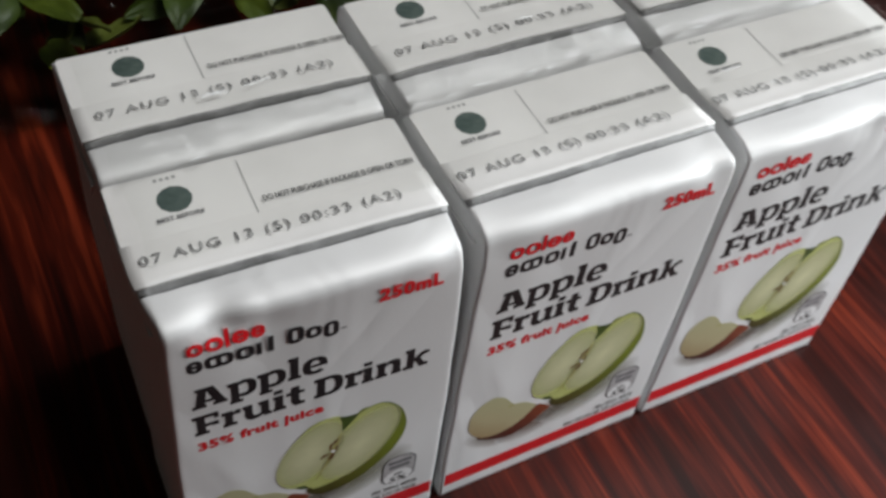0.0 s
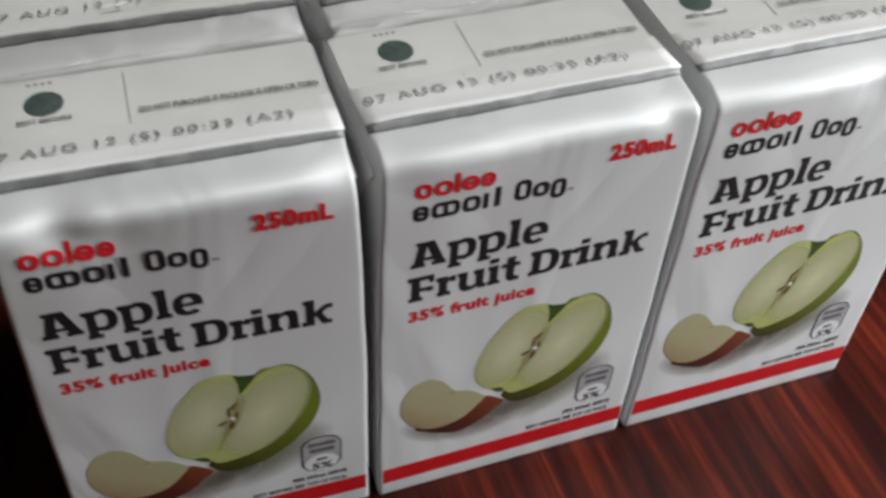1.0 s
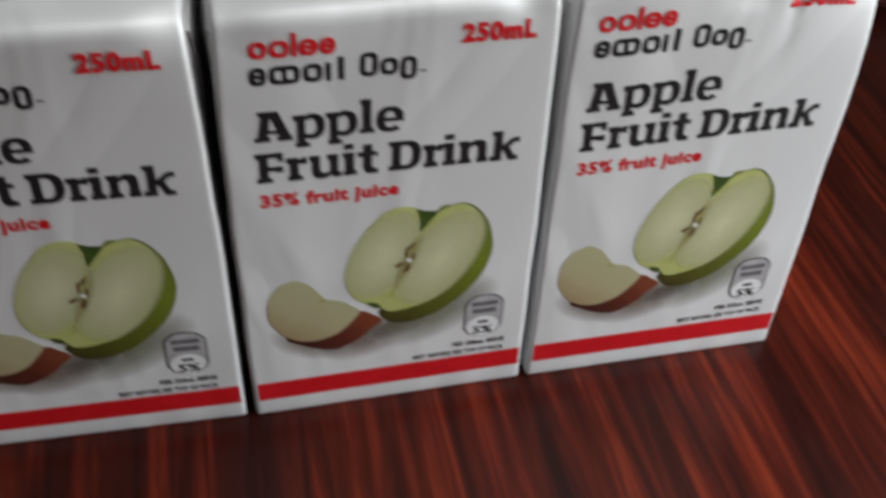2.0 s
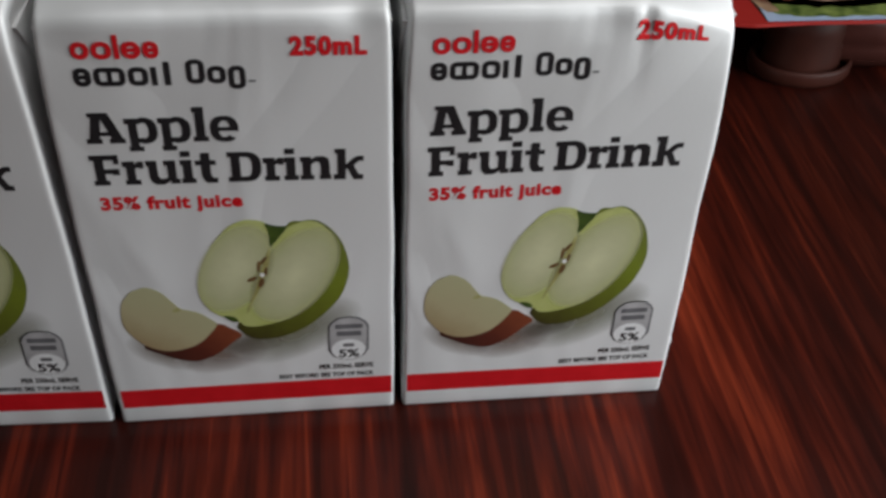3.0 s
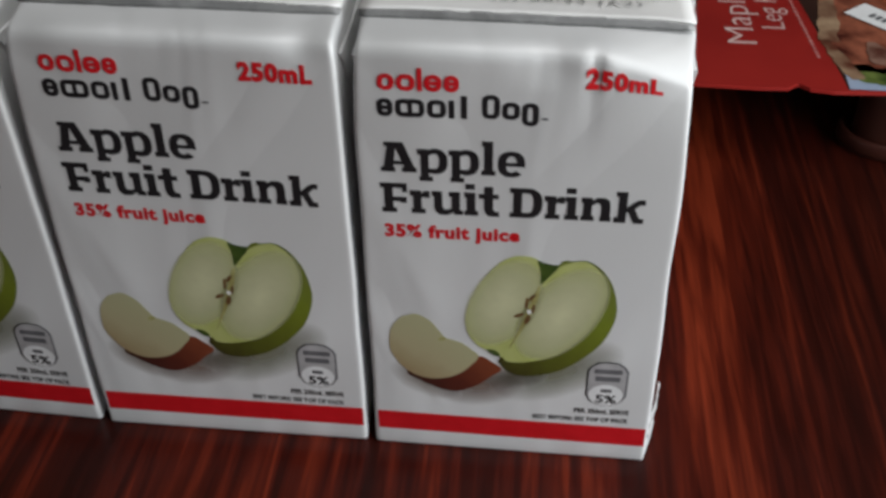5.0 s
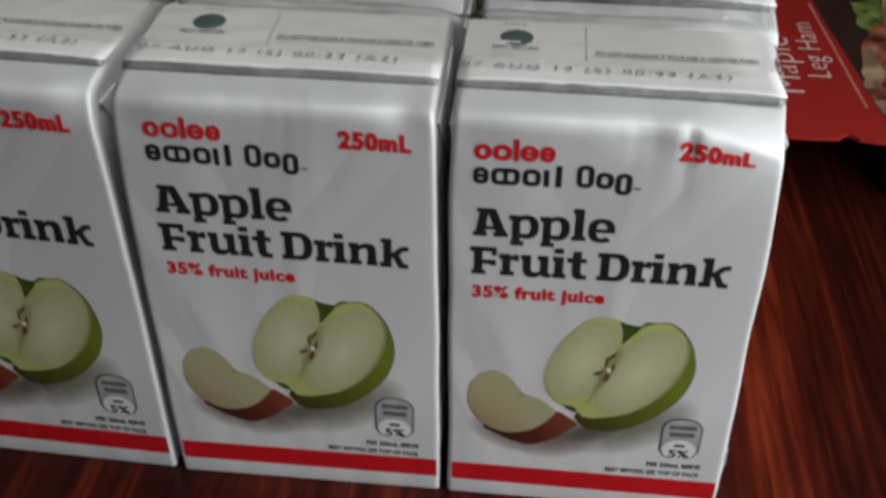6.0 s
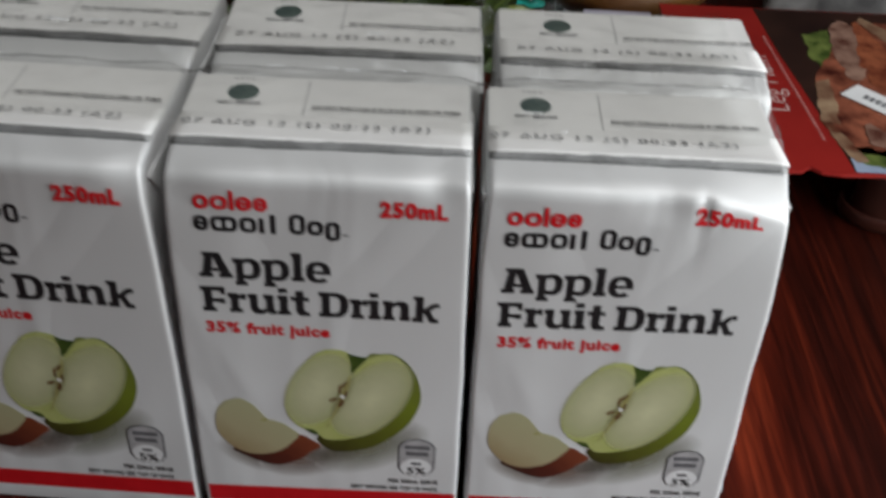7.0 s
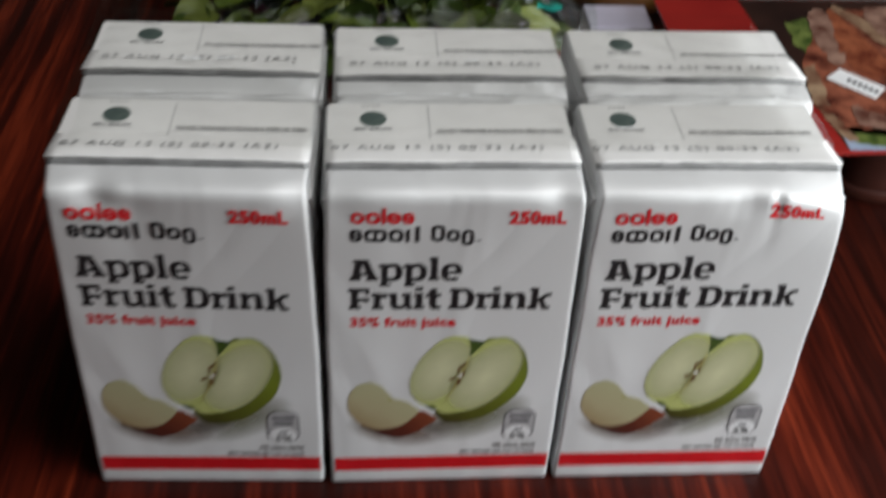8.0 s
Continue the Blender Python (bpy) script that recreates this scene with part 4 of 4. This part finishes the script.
        q = [(x - 0.0005, y), (x + 0.0005, y), (x + 0.0004, y + 0.0019), (x - 0.0006, y + 0.0019)]
        bm.faces.new([bm.verts.new((a, b, z1)) for a, b in q])
    part("fine_print", bm, FAINT_LETTERS, sleeve)


meat_pack()

# ---- bag of salad leaves ----
LEAF_MATS = []
for k, (dark, light) in enumerate((((0.035, 0.062, 0.008), (0.10, 0.145, 0.018)), ((0.075, 0.11, 0.012), (0.19, 0.23, 0.03)), ((0.018, 0.034, 0.005), (0.06, 0.09, 0.014)), ((0.13, 0.15, 0.025), (0.24, 0.26, 0.06)))):
    LEAF_MATS.append(mottled("salad_leaf", dark, light, 60, 0.42, 0, 0.4, 0.0006))
TEAL = mottled("teal_print", (0.01, 0.32, 0.27), (0.02, 0.42, 0.36), 60, 0.3)


def leaf_mesh(seed, length, width):
    bm = bmesh.new()
    nu, nv, rows = 8, 4, []
    for i in range(nu + 1):
        u = i / nu
        half = width * math.sin(math.pi * min(1, 0.06 + 0.94 * u) ** 0.8) ** 0.8 / 2 + 0.0006
        row = []
        for j in range(-nv, nv + 1):
            v = j / nv
            z = 0.35 * abs(v) * half + 0.18 * length * math.sin(u * 2.2 + seed) * u + 0.0016 * noise.noise(Vector((u * 4, v * 2.4, seed * 5)))
            row.append(bm.verts.new((v * half * (1 + 0.12 * noise.noise(Vector((u * 7, seed, v)))), u * length, z)))
        rows.append(row)
    for a, b in zip(rows, rows[1:]):
        for k in range(2 * nv):
            bm.faces.new((a[k], a[k + 1], b[k + 1], b[k]))
    return mesh_of("leaf", bm, LEAF_MATS[seed % 4], True)


def salad_height(x, y):
    u, v = x / 0.108, y / 0.085
    d = u ** 4 + v ** 4
    return 0.052 * (1 - d * d) ** 0.5 if d < 1 else 0.0


def salad_bag():
    rng = random.Random(4)
    t = thing("salad_bag", (-0.040, 0.264, 0), "clear bag of green salad leaves lying on the table", "salad bag")
    shapes = [leaf_mesh(k, 0.017 + 0.010 * rng.random(), 0.008 + 0.008 * rng.random()) for k in range(12)]
    for k in range(300):
        x, y = rng.uniform(-0.080, 0.076), rng.uniform(-0.075, 0.078)
        h = salad_height(x, y)
        if h < 0.01:
            continue
        ob = part("leaf", shapes[k % 12], None, t)
        z = h * rng.uniform(0.40, 0.86) - 0.006
        ob.matrix_local = pose(x, y, max(z, 0.004), rng.uniform(-30, 26), rng.uniform(-45, 45), rng.uniform(0, 360))
    bm = bmesh.new()
    nx, ny, rows = 70, 46, []
    for i in range(nx + 1):
        row = []
        for j in range(ny + 1):
            x, y = -0.135 + 0.224 * i / nx, -0.092 + 0.184 * j / ny
            z = salad_height(x * 0.93, y * 0.93) + 0.003
            z += (0.008 * (0.5 - abs(noise.noise(Vector((x * 42, y * 34, 2))))) + 0.0030 * noise.noise(Vector((x * 95, y * 80, 7)))) * (1 if z > 0.01 else 0.3)
            row.append(bm.verts.new((x, y, max(z, 0.0012))))
        rows.append(row)
    for a, b in zip(rows, rows[1:]):
        for k in range(ny):
            bm.faces.new((a[k], b[k], b[k + 1], a[k + 1]))
    part("bag", bm, BAG_FILM, t, "shiny crinkled clear plastic", True)
    for x, y, w, turn in ((0.018, -0.066, 0.007, 15), (0.063, -0.071, 0.010, -12)):
        bm = bmesh.new()
        c, s = math.cos(radians(turn)), math.sin(radians(turn))
        g = [[bm.verts.new((x + (i * w / 4) * c - (j * 0.0022) * s, y + (i * w / 4) * s + (j * 0.0022) * c, salad_height(x, y) + 0.0100 + 0.0006 * math.sin(i * 2 + j))) for j in range(4)] for i in range(5)]
        for i in range(4):
            for j in range(3):
                bm.faces.new((g[i][j], g[i + 1][j], g[i + 1][j + 1], g[i][j + 1]))
        part("printed_patch", bm, TEAL, t, "teal printed patch on the bag", True)
    folds = (
        ((-0.072, -0.037), (-0.067, -0.039), (-0.062, -0.042)), ((-0.063, -0.029), (-0.059, -0.032), (-0.056, -0.028)),
        ((-0.051, -0.057), (-0.047, -0.053), (-0.043, -0.047), (-0.038, -0.054), (-0.031, -0.057), (-0.024, -0.060)),
        ((-0.017, -0.058), (-0.014, -0.044), (-0.010, -0.049), (-0.007, -0.055)), ((0.032, -0.068), (0.040, -0.066), (0.048, -0.063)),
        ((0.057, -0.070), (0.064, -0.066), (0.070, -0.068), (0.075, -0.070)), ((0.073, -0.056), (0.0755, -0.054)), ((0.067, -0.045), (0.069, -0.041)),
        ((0.020, -0.069), (0.0255, -0.067)), ((0.028, -0.020), (0.038, -0.024), (0.050, -0.017)))
    for k, line in enumerate(folds):
        bm, rows = bmesh.new(), []
        n = 6 * (len(line) - 1)
        for i in range(n + 1):
            f = i / n * (len(line) - 1)
            a = min(int(f), len(line) - 2)
            x, y = (line[a][d] + (line[a + 1][d] - line[a][d]) * (f - a) for d in (0, 1))
            r = 0.00065 * math.sin(math.pi * (0.06 + 0.88 * i / n)) ** 0.6 * (1 + 0.5 * noise.noise(Vector((i * 0.7, k, 3))))
            y += 0.0007 * noise.noise(Vector((i * 0.5, k * 3, 1)))
            z = salad_height(x, y) + 0.0088
            rows.append([bm.verts.new((x + 0.3 * r * math.cos(q * math.pi / 4), y + r * math.cos(q * math.pi / 4), z + 0.7 * r * math.sin(q * math.pi / 4))) for q in range(8)])
        for a, b in zip(rows, rows[1:]):
            for q in range(8):
                bm.faces.new((a[q], b[q], b[(q + 1) % 8], a[(q + 1) % 8]))
        bm.faces.new(rows[0]), bm.faces.new(rows[-1][::-1])
        bmesh.ops.recalc_face_normals(bm, faces=bm.faces)
        part("fold", bm, FOLD_FILM, t, "bright fold of the clear film", True)


salad_bag()

# ---- things beyond ----
CRUST = mottled("brown_crust", (0.09, 0.030, 0.006), (0.22, 0.092, 0.020), 22, 0.5, 0, 0.4, 0.001)
GREY_BAG = mottled("grey_wrapper", (0.08, 0.075, 0.075), (0.34, 0.33, 0.32), 34, 0.5, 0, 0.12, 0.002)
GREY_BOARD = mottled("grey_board", (0.07, 0.08, 0.072), (0.10, 0.11, 0.10), 12, 0.6)
LILAC = mottled("lilac_card", (0.46, 0.43, 0.53), (0.54, 0.51, 0.60), 30, 0.5)


def lump(name, place_at, size, mat, label, category, seed, rough=0.08):
    t = thing(name, place_at, label, category)
    bm = bmesh.new()
    bmesh.ops.create_icosphere(bm, subdivisions=4, radius=1)
    for v in bm.verts:
        k = 1 + rough * noise.noise(v.co * 1.8 + Vector((seed, 0, 0)))
        v.co = Vector((v.co.x * size[0] * k, v.co.y * size[1] * k, max(size[2] * (1 + v.co.z * k), 0)))
    part("crust", bm, mat, t, smooth=True)


lump("bread_roll", (0.078, 0.305, 0), (0.044, 0.044, 0.020), CRUST, "golden brown rounded bread roll on the table", "bread roll", 3)


def wrapper():
    t = thing("grey_packet", (0.285, 0.334, 0), "crumpled grey and white printed packet on the table", "packet", "", -14)
    bm = bmesh.new()
    nx, ny, rows = 60, 40, []
    for i in range(nx + 1):
        row = []
        for j in range(ny + 1):
            u, v = i / nx * 2 - 1, j / ny * 2 - 1
            body = max(0.0, (1 - u ** 6) * (1 - v ** 4)) ** 0.5
            z = 0.034 * body + 0.006 * body * abs(noise.noise(Vector((u * 3, v * 2.4, 3)))) + 0.002 * noise.noise(Vector((u * 9, v * 7, 1))) * body
            row.append(bm.verts.new((u * 0.125, v * 0.062, z + 0.0005)))
        rows.append(row)
    for a, b in zip(rows, rows[1:]):
        for k in range(ny):
            bm.faces.new((a[k], b[k], b[k + 1], a[k + 1]))
    low = bmesh.ops.extrude_edge_only(bm, edges=[e for e in bm.edges if e.is_boundary])
    for v in low["geom"]:
        if isinstance(v, bmesh.types.BMVert):
            v.co.z = 0
    part("wrapper", bm, GREY_BAG, t, smooth=True)
    for k, (x, y, w, h) in enumerate(((-0.105, -0.040, 0.010, 0.016), (-0.090, -0.044, 0.006, 0.020), (-0.078, -0.040, 0.012, 0.012), (-0.060, -0.046, 0.005, 0.022), (-0.040, -0.044, 0.014, 0.010), (-0.015, -0.046, 0.006, 0.020), (0.010, -0.044, 0.012, 0.014))):
        bm = bmesh.new()
        g = []
        for i in range(5):
            for j in range(5):
                px, py = x + w * i / 4, y + h * j / 4
                u, v = px / 0.125, py / 0.062
                body = max(0.0, (1 - u ** 6) * (1 - v ** 4)) ** 0.5
                z = 0.034 * body + 0.006 * body * abs(noise.noise(Vector((u * 3, v * 2.4, 3)))) + 0.002 * noise.noise(Vector((u * 9, v * 7, 1))) * body
                g.append(bm.verts.new((px, py, z + 0.0011)))
        for i in range(4):
            for j in range(4):
                bm.faces.new((g[5 * i + j], g[5 * i + 5 + j], g[5 * i + 6 + j], g[5 * i + 1 + j]))
        part("printed_mark", bm, GREY_INK if k % 2 else BLACK_INK, t, smooth=True)


wrapper()

t = thing("cardboard_box", (-0.262, 0.378, 0), "pale grey flat cardboard box on the table", "box", "", 20)
part("carton_shell", box(bmesh.new(), (-0.06, -0.075, 0), (0.055, 0.075, 0.022), 0.0015), GREY_BOARD, t)
t = thing("card_slip", (0.0715, 0.2475, 0), "pale lilac card packet beside the red pack", "card packet")
part("card", box(bmesh.new(), (-0.0155, -0.012, 0), (0.0145, 0.010, 0.0205), 0.001), LILAC, t)
